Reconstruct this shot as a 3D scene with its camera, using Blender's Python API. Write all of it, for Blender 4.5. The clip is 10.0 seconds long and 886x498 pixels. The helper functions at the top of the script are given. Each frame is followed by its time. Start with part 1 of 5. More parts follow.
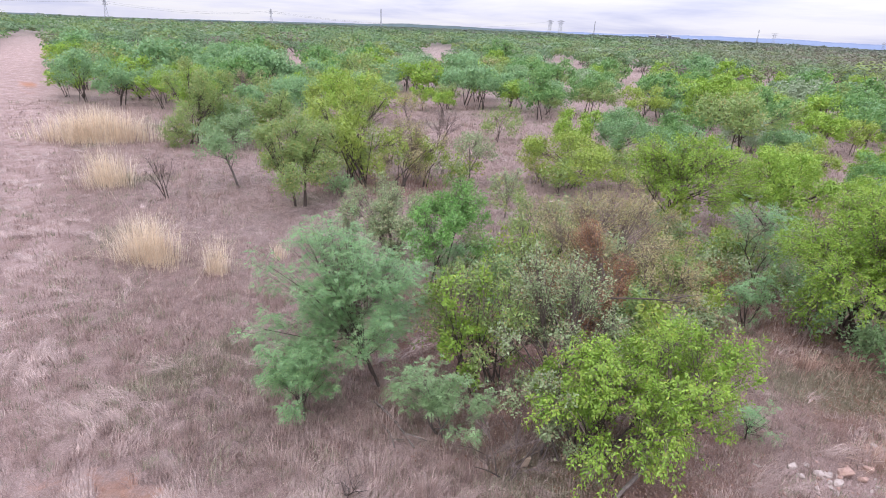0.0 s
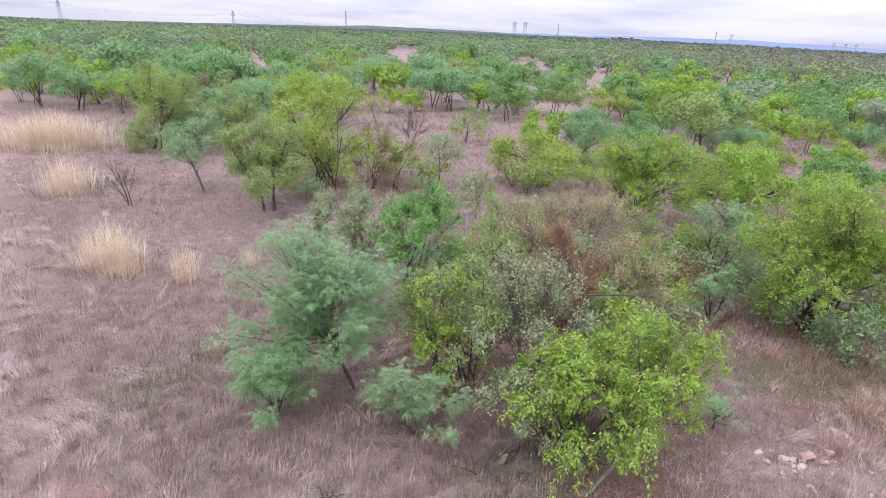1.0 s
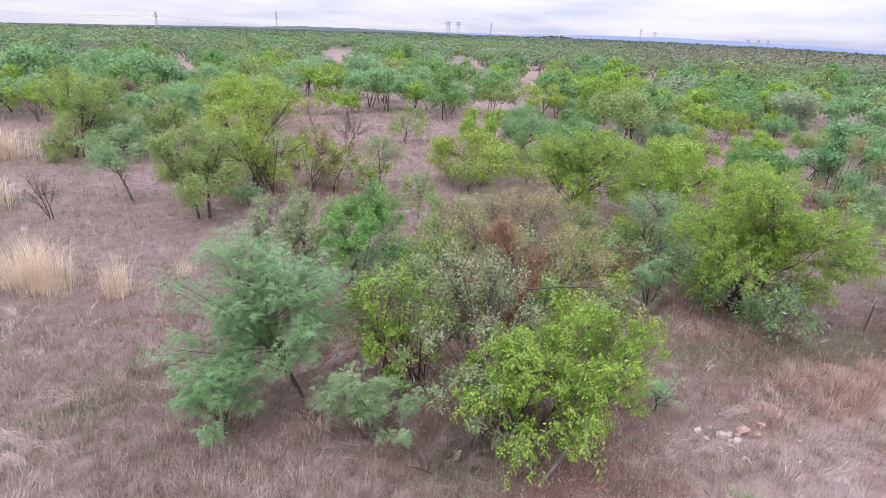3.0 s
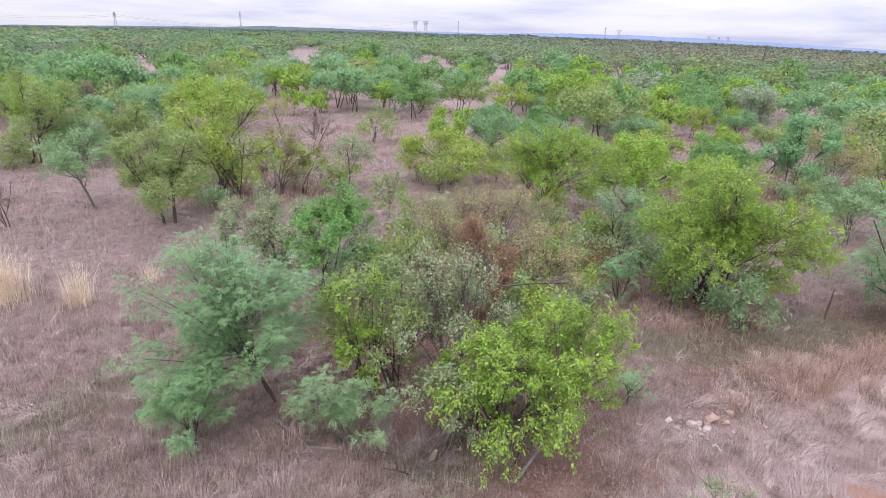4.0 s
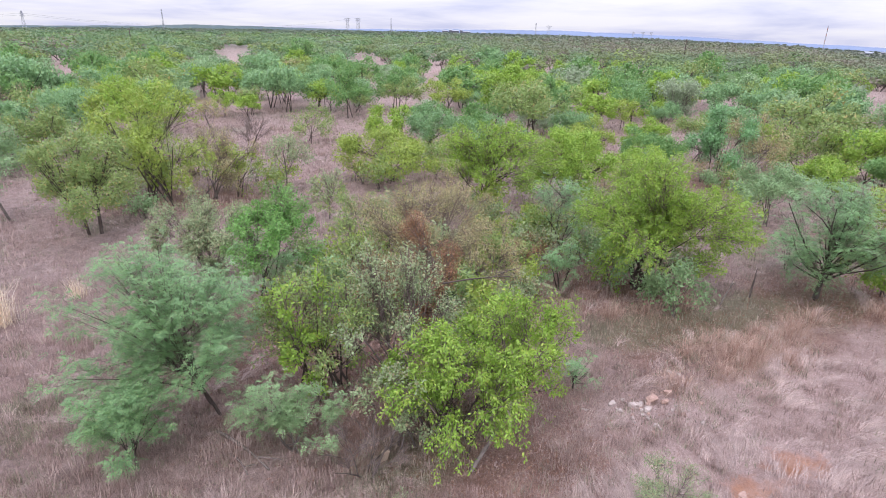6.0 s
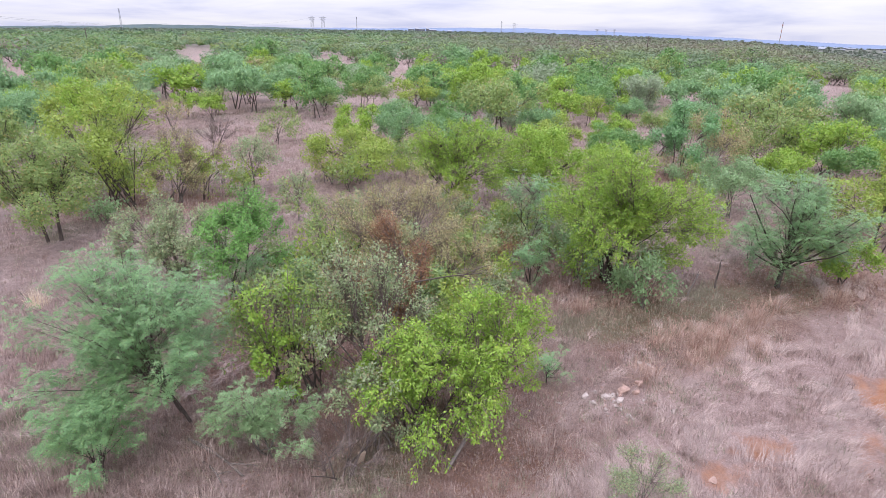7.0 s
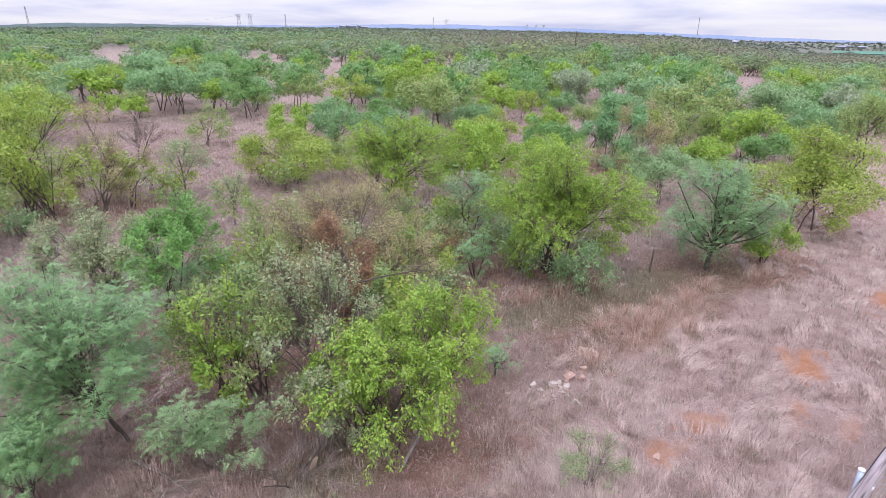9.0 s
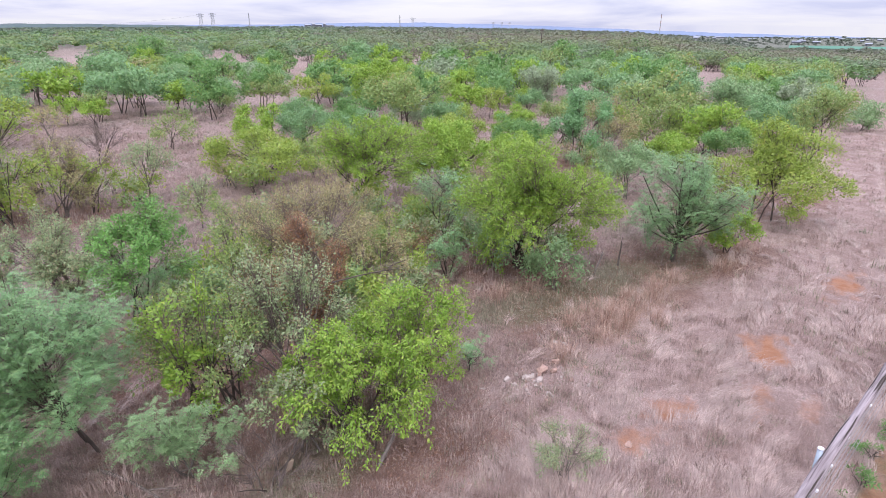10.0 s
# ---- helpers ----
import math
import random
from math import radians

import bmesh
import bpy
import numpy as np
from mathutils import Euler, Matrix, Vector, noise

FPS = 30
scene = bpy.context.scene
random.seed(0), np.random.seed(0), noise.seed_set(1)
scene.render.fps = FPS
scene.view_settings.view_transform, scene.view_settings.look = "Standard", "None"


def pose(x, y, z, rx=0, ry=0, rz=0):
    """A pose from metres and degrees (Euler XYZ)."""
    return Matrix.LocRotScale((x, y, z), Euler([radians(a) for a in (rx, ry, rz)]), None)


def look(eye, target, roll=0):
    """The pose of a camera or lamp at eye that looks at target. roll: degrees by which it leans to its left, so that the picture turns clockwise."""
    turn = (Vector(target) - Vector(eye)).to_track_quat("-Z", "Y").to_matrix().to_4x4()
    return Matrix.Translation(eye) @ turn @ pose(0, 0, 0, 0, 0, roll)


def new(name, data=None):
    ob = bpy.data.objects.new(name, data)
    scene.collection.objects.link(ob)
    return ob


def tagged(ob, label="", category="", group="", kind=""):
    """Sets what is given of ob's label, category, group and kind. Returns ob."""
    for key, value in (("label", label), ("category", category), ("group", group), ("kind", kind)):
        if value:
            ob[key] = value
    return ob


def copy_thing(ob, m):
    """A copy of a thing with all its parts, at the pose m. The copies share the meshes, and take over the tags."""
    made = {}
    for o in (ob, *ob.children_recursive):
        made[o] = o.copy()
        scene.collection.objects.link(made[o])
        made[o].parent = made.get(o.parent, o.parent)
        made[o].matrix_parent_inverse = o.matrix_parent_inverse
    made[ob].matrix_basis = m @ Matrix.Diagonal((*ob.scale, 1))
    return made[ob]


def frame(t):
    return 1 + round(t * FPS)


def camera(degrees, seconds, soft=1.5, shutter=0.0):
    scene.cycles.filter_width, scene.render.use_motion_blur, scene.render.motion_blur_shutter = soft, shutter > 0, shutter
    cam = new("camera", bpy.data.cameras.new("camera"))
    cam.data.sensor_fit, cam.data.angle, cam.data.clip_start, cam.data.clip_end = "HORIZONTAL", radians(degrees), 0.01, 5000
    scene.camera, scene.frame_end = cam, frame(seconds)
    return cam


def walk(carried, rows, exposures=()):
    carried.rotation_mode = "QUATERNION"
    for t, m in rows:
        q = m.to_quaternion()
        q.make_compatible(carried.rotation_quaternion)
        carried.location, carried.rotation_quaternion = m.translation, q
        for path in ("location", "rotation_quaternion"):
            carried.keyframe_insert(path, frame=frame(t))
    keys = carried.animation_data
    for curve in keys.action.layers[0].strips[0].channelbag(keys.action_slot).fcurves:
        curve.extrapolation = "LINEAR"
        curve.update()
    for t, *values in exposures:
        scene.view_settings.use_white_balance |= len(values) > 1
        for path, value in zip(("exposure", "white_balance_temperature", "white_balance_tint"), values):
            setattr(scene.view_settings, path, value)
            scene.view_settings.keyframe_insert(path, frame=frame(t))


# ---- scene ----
cam = camera(75.5, 10.0, soft=0.6)
PATH = [
    (0, (-0.291, 0.133, 6.09), (-0.438, 1.992, 5.368), 2.7),
    (1, (-0.33, 0.073, 6.1), (-0.374, 1.941, 5.388), 2.6),
    (2.5, (-0.349, 0.071, 6.102), (-0.245, 1.939, 5.396), 2.3),
    (4.5, (-0.309, 0.097, 6.097), (-0.014, 1.945, 5.391), 1.6),
    (5.5, (-0.313, 0.089, 6.114), (0.08, 1.918, 5.406), 1.4),
    (7.5, (-0.314, 0.094, 6.111), (0.271, 1.868, 5.397), 0.8),
    (9, (-0.336, 0.111, 6.107), (0.39, 1.83, 5.387), 0.5),
    (10, (-0.341, 0.055, 6.124), (0.472, 1.732, 5.399), 0.1),
]
walk(cam, [(t, look(eye, target, roll)) for t, eye, target, roll in PATH])


SKY_GAIN = 1.0


# ---------------------------------------------------------------- world and sun
def build_world():
    world = bpy.data.worlds.new("overcast_sky")
    scene.world = world
    world.use_nodes = True
    nt = world.node_tree
    nt.nodes.clear()
    n, link = nt.nodes.new, nt.links.new
    out, bg = n("ShaderNodeOutputWorld"), n("ShaderNodeBackground")
    coord = n("ShaderNodeTexCoord")
    sep = n("ShaderNodeSeparateXYZ")
    link(coord.outputs["Generated"], sep.inputs[0])
    # cloud sheet seen in perspective: direction divided by its height
    lift = n("ShaderNodeMath"); lift.operation = "MAXIMUM"; lift.inputs[1].default_value = 0.0
    link(sep.outputs["Z"], lift.inputs[0])
    add = n("ShaderNodeMath"); add.operation = "ADD"; add.inputs[1].default_value = 0.10
    link(lift.outputs[0], add.inputs[0])
    comb = n("ShaderNodeCombineXYZ")
    for axis in "XY":
        d = n("ShaderNodeMath"); d.operation = "DIVIDE"
        link(sep.outputs[axis], d.inputs[0]); link(add.outputs[0], d.inputs[1])
        link(d.outputs[0], comb.inputs[axis])
    cloud = n("ShaderNodeTexNoise")
    cloud.inputs["Scale"].default_value, cloud.inputs["Detail"].default_value = 0.42, 7.0
    cloud.inputs["Roughness"].default_value = 0.55
    cloud.inputs["Distortion"].default_value = 0.25
    link(comb.outputs[0], cloud.inputs["Vector"])
    ramp = n("ShaderNodeValToRGB")
    e = ramp.color_ramp.elements
    e[0].position, e[0].color = 0.36, (0.64, 0.665, 0.93, 1)
    e[1].position, e[1].color = 0.60, (0.955, 0.94, 1.04, 1)
    mid = e.new(0.48); mid.color = (0.83, 0.83, 1.02, 1)
    link(cloud.outputs["Fac"], ramp.inputs[0])
    # an overcast sky is about three times as bright overhead as at the horizon
    gain = n("ShaderNodeMapRange")
    gain.inputs["From Max"].default_value = 0.9
    gain.inputs["To Min"].default_value, gain.inputs["To Max"].default_value = 0.88 * SKY_GAIN, 2.9 * SKY_GAIN
    link(lift.outputs[0], gain.inputs["Value"])
    mul = n("ShaderNodeVectorMath"); mul.operation = "SCALE"
    link(ramp.outputs[0], mul.inputs[0]); link(gain.outputs[0], mul.inputs["Scale"])
    sky = n("ShaderNodeTexSky")
    sky.sky_type, sky.sun_disc = "NISHITA", False
    sky.sun_elevation, sky.sun_rotation = radians(58), radians(-150)
    thin = n("ShaderNodeVectorMath"); thin.operation = "SCALE"
    thin.inputs["Scale"].default_value = 0.012
    link(sky.outputs[0], thin.inputs[0])
    both = n("ShaderNodeVectorMath"); both.operation = "ADD"
    link(mul.outputs[0], both.inputs[0]); link(thin.outputs[0], both.inputs[1])
    link(both.outputs[0], bg.inputs["Color"])
    link(bg.outputs[0], out.inputs[0])
    sun = new("sun", bpy.data.lights.new("sun", "SUN"))
    sun.data.energy, sun.data.angle, sun.data.color = 1.3, radians(14), (1.0, 0.945, 1.0)
    sun.matrix_world = look((-18, -30, 60), (0, 0, 0))


build_world()


# ---------------------------------------------------------------- materials
def material(name, rough=0.8):
    m = bpy.data.materials.new(name)
    m.use_nodes = True
    nt = m.node_tree
    b = nt.nodes["Principled BSDF"]
    b.inputs["Roughness"].default_value = rough
    b.inputs["Specular IOR Level"].default_value = 0.25
    return m, nt, b


def mixed(nt, fac, a, b):
    m = nt.nodes.new("ShaderNodeMix"); m.data_type = "RGBA"
    for sock, v in ((m.inputs[0], fac), (m.inputs[6], a), (m.inputs[7], b)):
        if isinstance(v, (tuple, float, int)):
            sock.default_value = (*v, 1) if isinstance(v, tuple) else v
        else:
            nt.links.new(v, sock)
    return m.outputs[2]


def noise_tex(nt, scale, detail=4.0, rough=0.6, distort=0.0, stretch=None, coord="Object"):
    c = nt.nodes.new("ShaderNodeTexCoord")
    t = nt.nodes.new("ShaderNodeTexNoise")
    t.inputs["Scale"].default_value, t.inputs["Detail"].default_value = scale, detail
    t.inputs["Roughness"].default_value, t.inputs["Distortion"].default_value = rough, distort
    src = c.outputs[coord]
    if stretch:
        mp = nt.nodes.new("ShaderNodeMapping")
        mp.inputs["Scale"].default_value = stretch
        nt.links.new(src, mp.inputs[0]); src = mp.outputs[0]
    nt.links.new(src, t.inputs["Vector"])
    return t.outputs["Fac"]


def ramped(nt, fac, lo, hi):
    r = nt.nodes.new("ShaderNodeMapRange")
    r.inputs["From Min"].default_value, r.inputs["From Max"].default_value = lo, hi
    nt.links.new(fac, r.inputs["Value"])
    return r.outputs[0]


def attribute(nt, name):
    a = nt.nodes.new("ShaderNodeAttribute"); a.attribute_name = name
    return a


def bumped(nt, b, height, strength, distance):
    bump = nt.nodes.new("ShaderNodeBump")
    bump.inputs["Strength"].default_value, bump.inputs["Distance"].default_value = strength, distance
    nt.links.new(height, bump.inputs["Height"])
    nt.links.new(bump.outputs[0], b.inputs["Normal"])


def leaf_material(name, dark, light, odd, odd_share=0.08, thin=0.36):
    """Leaves that differ one from the next, with clumps of older and younger growth; light passes through them."""
    m, nt, b = material(name, 0.46)
    b.inputs["Specular IOR Level"].default_value = 0.4
    geo = nt.nodes.new("ShaderNodeNewGeometry")
    rnd = geo.outputs["Random Per Island"]
    old = ramped(nt, noise_tex(nt, 3.5, 4.0, 0.75), 0.38, 0.62)
    col = mixed(nt, old, dark, light)
    tw = nt.nodes.new("ShaderNodeMath"); tw.operation = "MULTIPLY_ADD"
    tw.inputs[1].default_value, tw.inputs[2].default_value = 0.34, 0.85
    nt.links.new(rnd, tw.inputs[0])
    vary = nt.nodes.new("ShaderNodeVectorMath"); vary.operation = "SCALE"
    nt.links.new(col, vary.inputs[0]); nt.links.new(tw.outputs[0], vary.inputs["Scale"])
    step = nt.nodes.new("ShaderNodeMath"); step.operation = "GREATER_THAN"
    frac = nt.nodes.new("ShaderNodeMath"); frac.operation = "FRACT"
    m17 = nt.nodes.new("ShaderNodeMath"); m17.operation = "MULTIPLY"; m17.inputs[1].default_value = 17.3
    nt.links.new(rnd, m17.inputs[0]); nt.links.new(m17.outputs[0], frac.inputs[0])
    nt.links.new(frac.outputs[0], step.inputs[0]); step.inputs[1].default_value = 1 - odd_share
    col = mixed(nt, step.outputs[0], vary.outputs[0], odd)
    nt.links.new(col, b.inputs["Base Color"])
    tr = nt.nodes.new("ShaderNodeBsdfTranslucent")
    nt.links.new(col, tr.inputs["Color"])
    mix = nt.nodes.new("ShaderNodeMixShader"); mix.inputs[0].default_value = thin
    nt.links.new(b.outputs[0], mix.inputs[1]); nt.links.new(tr.outputs[0], mix.inputs[2])
    nt.links.new(mix.outputs[0], nt.nodes["Material Output"].inputs["Surface"])
    return m


def tinted_leaves():
    """Leaves of the far bush: each tree carries its own colour, with distance haze mixed in."""
    m, nt, b = material("far_leaves", 0.6)
    geo = nt.nodes.new("ShaderNodeNewGeometry")
    tw = nt.nodes.new("ShaderNodeMath"); tw.operation = "MULTIPLY_ADD"
    tw.inputs[1].default_value, tw.inputs[2].default_value = 0.08, 0.96
    nt.links.new(geo.outputs["Random Per Island"], tw.inputs[0])
    vary = nt.nodes.new("ShaderNodeVectorMath"); vary.operation = "SCALE"
    nt.links.new(attribute(nt, "tint").outputs["Color"], vary.inputs[0]); nt.links.new(tw.outputs[0], vary.inputs["Scale"])
    nt.links.new(vary.outputs[0], b.inputs["Base Color"])
    tr = nt.nodes.new("ShaderNodeBsdfTranslucent")
    nt.links.new(vary.outputs[0], tr.inputs["Color"])
    mix = nt.nodes.new("ShaderNodeMixShader"); mix.inputs[0].default_value = 0.3
    nt.links.new(b.outputs[0], mix.inputs[1]); nt.links.new(tr.outputs[0], mix.inputs[2])
    nt.links.new(mix.outputs[0], nt.nodes["Material Output"].inputs["Surface"])
    return m


def bark_material(name, dark, light):
    m, nt, b = material(name, 0.9)
    f = ramped(nt, noise_tex(nt, 14.0, 6.0, 0.7, 0.3, (1, 1, 0.25)), 0.3, 0.7)
    nt.links.new(mixed(nt, f, dark, light), b.inputs["Base Color"])
    bumped(nt, b, f, 0.5, 0.01)
    return m


def grass_material(name, dark, light, odd, odd_share=0.15):
    return leaf_material(name, dark, light, odd, odd_share, 0.2)


def scaled(nt, col, fac):
    sc = nt.nodes.new("ShaderNodeVectorMath"); sc.operation = "SCALE"
    nt.links.new(col, sc.inputs[0]); nt.links.new(fac, sc.inputs["Scale"])
    return sc.outputs[0]


def spread(nt, fac, low, high):
    m = nt.nodes.new("ShaderNodeMapRange")
    m.inputs["To Min"].default_value, m.inputs["To Max"].default_value = low, high
    nt.links.new(fac, m.inputs["Value"])
    return m.outputs[0]


def matted(nt, scale):
    """Cells of matted grass a hand or two across, their edges frayed: 0 in the gaps, 1 on the mats."""
    c = nt.nodes.new("ShaderNodeTexCoord")
    fray = nt.nodes.new("ShaderNodeTexNoise")
    fray.inputs["Scale"].default_value, fray.inputs["Detail"].default_value = scale * 1.6, 5.0
    nt.links.new(c.outputs["Object"], fray.inputs["Vector"])
    mul = nt.nodes.new("ShaderNodeVectorMath"); mul.operation = "SCALE"; mul.inputs["Scale"].default_value = 0.42
    nt.links.new(fray.outputs["Color"], mul.inputs[0])
    add = nt.nodes.new("ShaderNodeVectorMath"); add.operation = "ADD"
    nt.links.new(c.outputs["Object"], add.inputs[0]); nt.links.new(mul.outputs[0], add.inputs[1])
    cell = nt.nodes.new("ShaderNodeTexVoronoi")
    cell.inputs["Scale"].default_value = scale
    nt.links.new(add.outputs[0], cell.inputs["Vector"])
    r = nt.nodes.new("ShaderNodeMapRange")
    r.inputs["From Min"].default_value, r.inputs["From Max"].default_value = 0.75, 0.15
    nt.links.new(cell.outputs["Distance"], r.inputs["Value"])
    return r.outputs[0]


def ground_material():
    m, nt, b = material("dry_veld_soil", 0.95)
    broad = ramped(nt, noise_tex(nt, 0.16, 5.0, 0.6, 0.4), 0.35, 0.65)
    patch = ramped(nt, noise_tex(nt, 1.3, 6.0, 0.65, 0.6), 0.35, 0.68)
    fine = ramped(nt, noise_tex(nt, 30.0, 6.0, 0.8, 1.2), 0.32, 0.68)
    fibre = ramped(nt, noise_tex(nt, 42.0, 4.0, 0.75, 3.0, (1, 0.22, 1)), 0.44, 0.60)
    fibre_b = ramped(nt, noise_tex(nt, 42.0, 4.0, 0.75, 3.0, (0.22, 1, 1)), 0.46, 0.62)
    mats = mixed(nt, ramped(nt, noise_tex(nt, 2.1, 4.0), 0.35, 0.65), matted(nt, 5.2), matted(nt, 2.9))
    litter = mixed(nt, mats, (0.235, 0.16, 0.141), (0.355, 0.255, 0.228))
    litter = mixed(nt, ramped(nt, patch, 0.2, 1.4), litter, (0.285, 0.213, 0.19))
    litter = mixed(nt, broad, litter, mixed(nt, mats, (0.225, 0.168, 0.152), (0.37, 0.285, 0.262)))
    pale = mixed(nt, patch, (0.29, 0.20, 0.175), (0.445, 0.335, 0.31))
    soil = mixed(nt, ramped(nt, noise_tex(nt, 5.0, 5.0), 0.3, 0.7), (0.44, 0.195, 0.105), (0.58, 0.315, 0.205))
    zone = attribute(nt, "zone")
    sep = nt.nodes.new("ShaderNodeSeparateColor")
    nt.links.new(zone.outputs["Color"], sep.inputs[0])
    col = mixed(nt, sep.outputs[1], litter, pale)
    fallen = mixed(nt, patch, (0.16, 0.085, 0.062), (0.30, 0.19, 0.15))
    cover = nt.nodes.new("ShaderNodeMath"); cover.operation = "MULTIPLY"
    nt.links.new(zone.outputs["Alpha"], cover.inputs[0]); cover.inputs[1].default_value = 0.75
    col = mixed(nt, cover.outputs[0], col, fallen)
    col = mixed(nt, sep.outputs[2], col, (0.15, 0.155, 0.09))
    col = mixed(nt, attribute(nt, "bush").outputs["Fac"], col, (0.10, 0.108, 0.085))
    # fine straw and crumbs of soil
    col = scaled(nt, col, spread(nt, fine, 0.62, 1.30))
    col = mixed(nt, fibre, col, scaled(nt, col, spread(nt, broad, 1.45, 1.35)))
    col = mixed(nt, fibre_b, col, scaled(nt, col, spread(nt, broad, 1.25, 1.4)))
    wob = nt.nodes.new("ShaderNodeMath"); wob.operation = "MULTIPLY_ADD"
    wob.inputs[1].default_value, wob.inputs[2].default_value = 0.7, -0.35
    nt.links.new(noise_tex(nt, 6.0, 6.0, 0.75), wob.inputs[0])
    red = nt.nodes.new("ShaderNodeMath"); red.operation = "ADD"
    nt.links.new(sep.outputs[0], red.inputs[0]); nt.links.new(wob.outputs[0], red.inputs[1])
    col = mixed(nt, ramped(nt, red.outputs[0], 0.3, 0.8), col, scaled(nt, soil, spread(nt, fine, 0.8, 1.15)))
    nt.links.new(col, b.inputs["Base Color"])
    both = nt.nodes.new("ShaderNodeMath"); both.operation = "ADD"
    nt.links.new(fine, both.inputs[0]); nt.links.new(fibre, both.inputs[1])
    bumped(nt, b, both.outputs[0], 0.8, 0.03)
    return m


LEAF = {
    "teal": leaf_material("blue_green_leaflets", (0.167, 0.302, 0.136), (0.27, 0.445, 0.203), (0.30, 0.43, 0.18), 0.1),
    "pale_teal": leaf_material("pale_blue_green_leaflets", (0.20, 0.32, 0.15), (0.315, 0.46, 0.225), (0.31, 0.38, 0.20), 0.1),
    "lime": leaf_material("lime_leaves", (0.19, 0.33, 0.048), (0.335, 0.49, 0.08), (0.40, 0.48, 0.1), 0.08),
    "yellow": leaf_material("yellow_green_leaves", (0.235, 0.33, 0.065), (0.355, 0.46, 0.09), (0.42, 0.43, 0.1), 0.06),
    "green": leaf_material("mid_green_leaves", (0.135, 0.27, 0.085), (0.205, 0.37, 0.12), (0.26, 0.38, 0.12), 0.08),
    "fresh": leaf_material("fresh_green_leaves", (0.15, 0.325, 0.085), (0.235, 0.445, 0.125), (0.29, 0.45, 0.13), 0.08),
    "olive": leaf_material("olive_leaves", (0.20, 0.29, 0.095), (0.305, 0.41, 0.135), (0.41, 0.37, 0.14), 0.1),
    "grey": leaf_material("grey_green_leaves", (0.235, 0.315, 0.155), (0.37, 0.455, 0.245), (0.40, 0.36, 0.21), 0.18),
    "silver": leaf_material("silvery_leaves", (0.24, 0.31, 0.185), (0.37, 0.455, 0.29), (0.34, 0.39, 0.27), 0.15),
    "sea": leaf_material("sea_green_leaves", (0.15, 0.31, 0.13), (0.25, 0.46, 0.20), (0.302, 0.440, 0.252), 0.1),
    "rust": leaf_material("rust_dead_leaves", (0.25, 0.125, 0.07), (0.38, 0.21, 0.12), (0.3, 0.24, 0.11), 0.12),
    "litter": leaf_material("shed_dead_leaves", (0.19, 0.095, 0.068), (0.30, 0.175, 0.125), (0.36, 0.26, 0.19), 0.15, 0.1),
    "dry": leaf_material("dry_olive_leaves", (0.30, 0.29, 0.135), (0.47, 0.44, 0.22), (0.42, 0.31, 0.17), 0.25),
}
FAR_LEAF = tinted_leaves()
BARK = bark_material("dark_bark", (0.045, 0.035, 0.030), (0.13, 0.105, 0.09))
GREY_BARK = bark_material("grey_bark", (0.09, 0.075, 0.065), (0.23, 0.195, 0.175))
TWIG = bark_material("twig_bark", (0.12, 0.092, 0.082), (0.27, 0.215, 0.195))
GROUND = ground_material()
GRASS = grass_material("dry_grass", (0.265, 0.19, 0.166), (0.46, 0.342, 0.308), (0.50, 0.395, 0.35), 0.12)
SAGE = grass_material("grey_green_grass", (0.17, 0.155, 0.105), (0.34, 0.32, 0.225), (0.45, 0.38, 0.30), 0.2)
STRAW = grass_material("pale_straw", (0.36, 0.265, 0.235), (0.60, 0.47, 0.42), (0.36, 0.285, 0.26), 0.25)
TALL = grass_material("tall_golden_grass", (0.58, 0.46, 0.32), (0.80, 0.68, 0.52), (0.82, 0.73, 0.60), 0.2)
RUSSET = grass_material("russet_dry_grass", (0.30, 0.185, 0.14), (0.52, 0.37, 0.30), (0.60, 0.47, 0.38), 0.15)


# ---------------------------------------------------------------- mesh helpers
def quads(name, verts, faces, mat, parent=None, smooth=False):
    """One mesh object from arrays of corners and of faces, all of three or all of four corners."""
    verts, faces = np.asarray(verts, np.float32), np.asarray(faces, np.int32)
    me = bpy.data.meshes.new(name)
    me.vertices.add(len(verts)); me.vertices.foreach_set("co", verts.ravel())
    me.loops.add(faces.size); me.loops.foreach_set("vertex_index", faces.ravel())
    me.polygons.add(len(faces))
    me.polygons.foreach_set("loop_start", np.arange(0, faces.size, faces.shape[1], dtype=np.int32))
    if smooth:
        me.polygons.foreach_set("use_smooth", np.ones(len(faces), bool))
    me.update(calc_edges=True)
    me.materials.append(mat)
    ob = new(name, me)
    if parent:
        ob.parent = parent
    return ob


def part(name, bm, mat, parent, label=""):
    me = bpy.data.meshes.new(name)
    bm.to_mesh(me); bm.free()
    me.materials.append(mat)
    ob = new(name, me)
    ob.parent = parent
    if label:
        ob["label"] = label
    return ob


def unit(v):
    return v / np.maximum(np.linalg.norm(v, axis=-1, keepdims=True), 1e-9)


class Pile:
    """Collects corners and faces of many pieces."""

    def __init__(self):
        self.v, self.f, self.c, self.n = [], [], [], 0

    def add(self, v, f, colour=None):
        self.v.append(v); self.f.append(f + self.n); self.n += len(v)
        if colour is not None:
            self.c.append(np.broadcast_to(colour, (len(v), 3)))

    def make(self, name, mat, parent=None, smooth=False):
        ob = quads(name, np.concatenate(self.v), np.concatenate(self.f), mat, parent, smooth)
        if self.c:
            col = np.ones((self.n, 4), np.float32)
            col[:, :3] = np.concatenate(self.c)
            a = ob.data.attributes.new("tint", "FLOAT_COLOR", "POINT")
            a.data.foreach_set("color", col.ravel())
        return ob


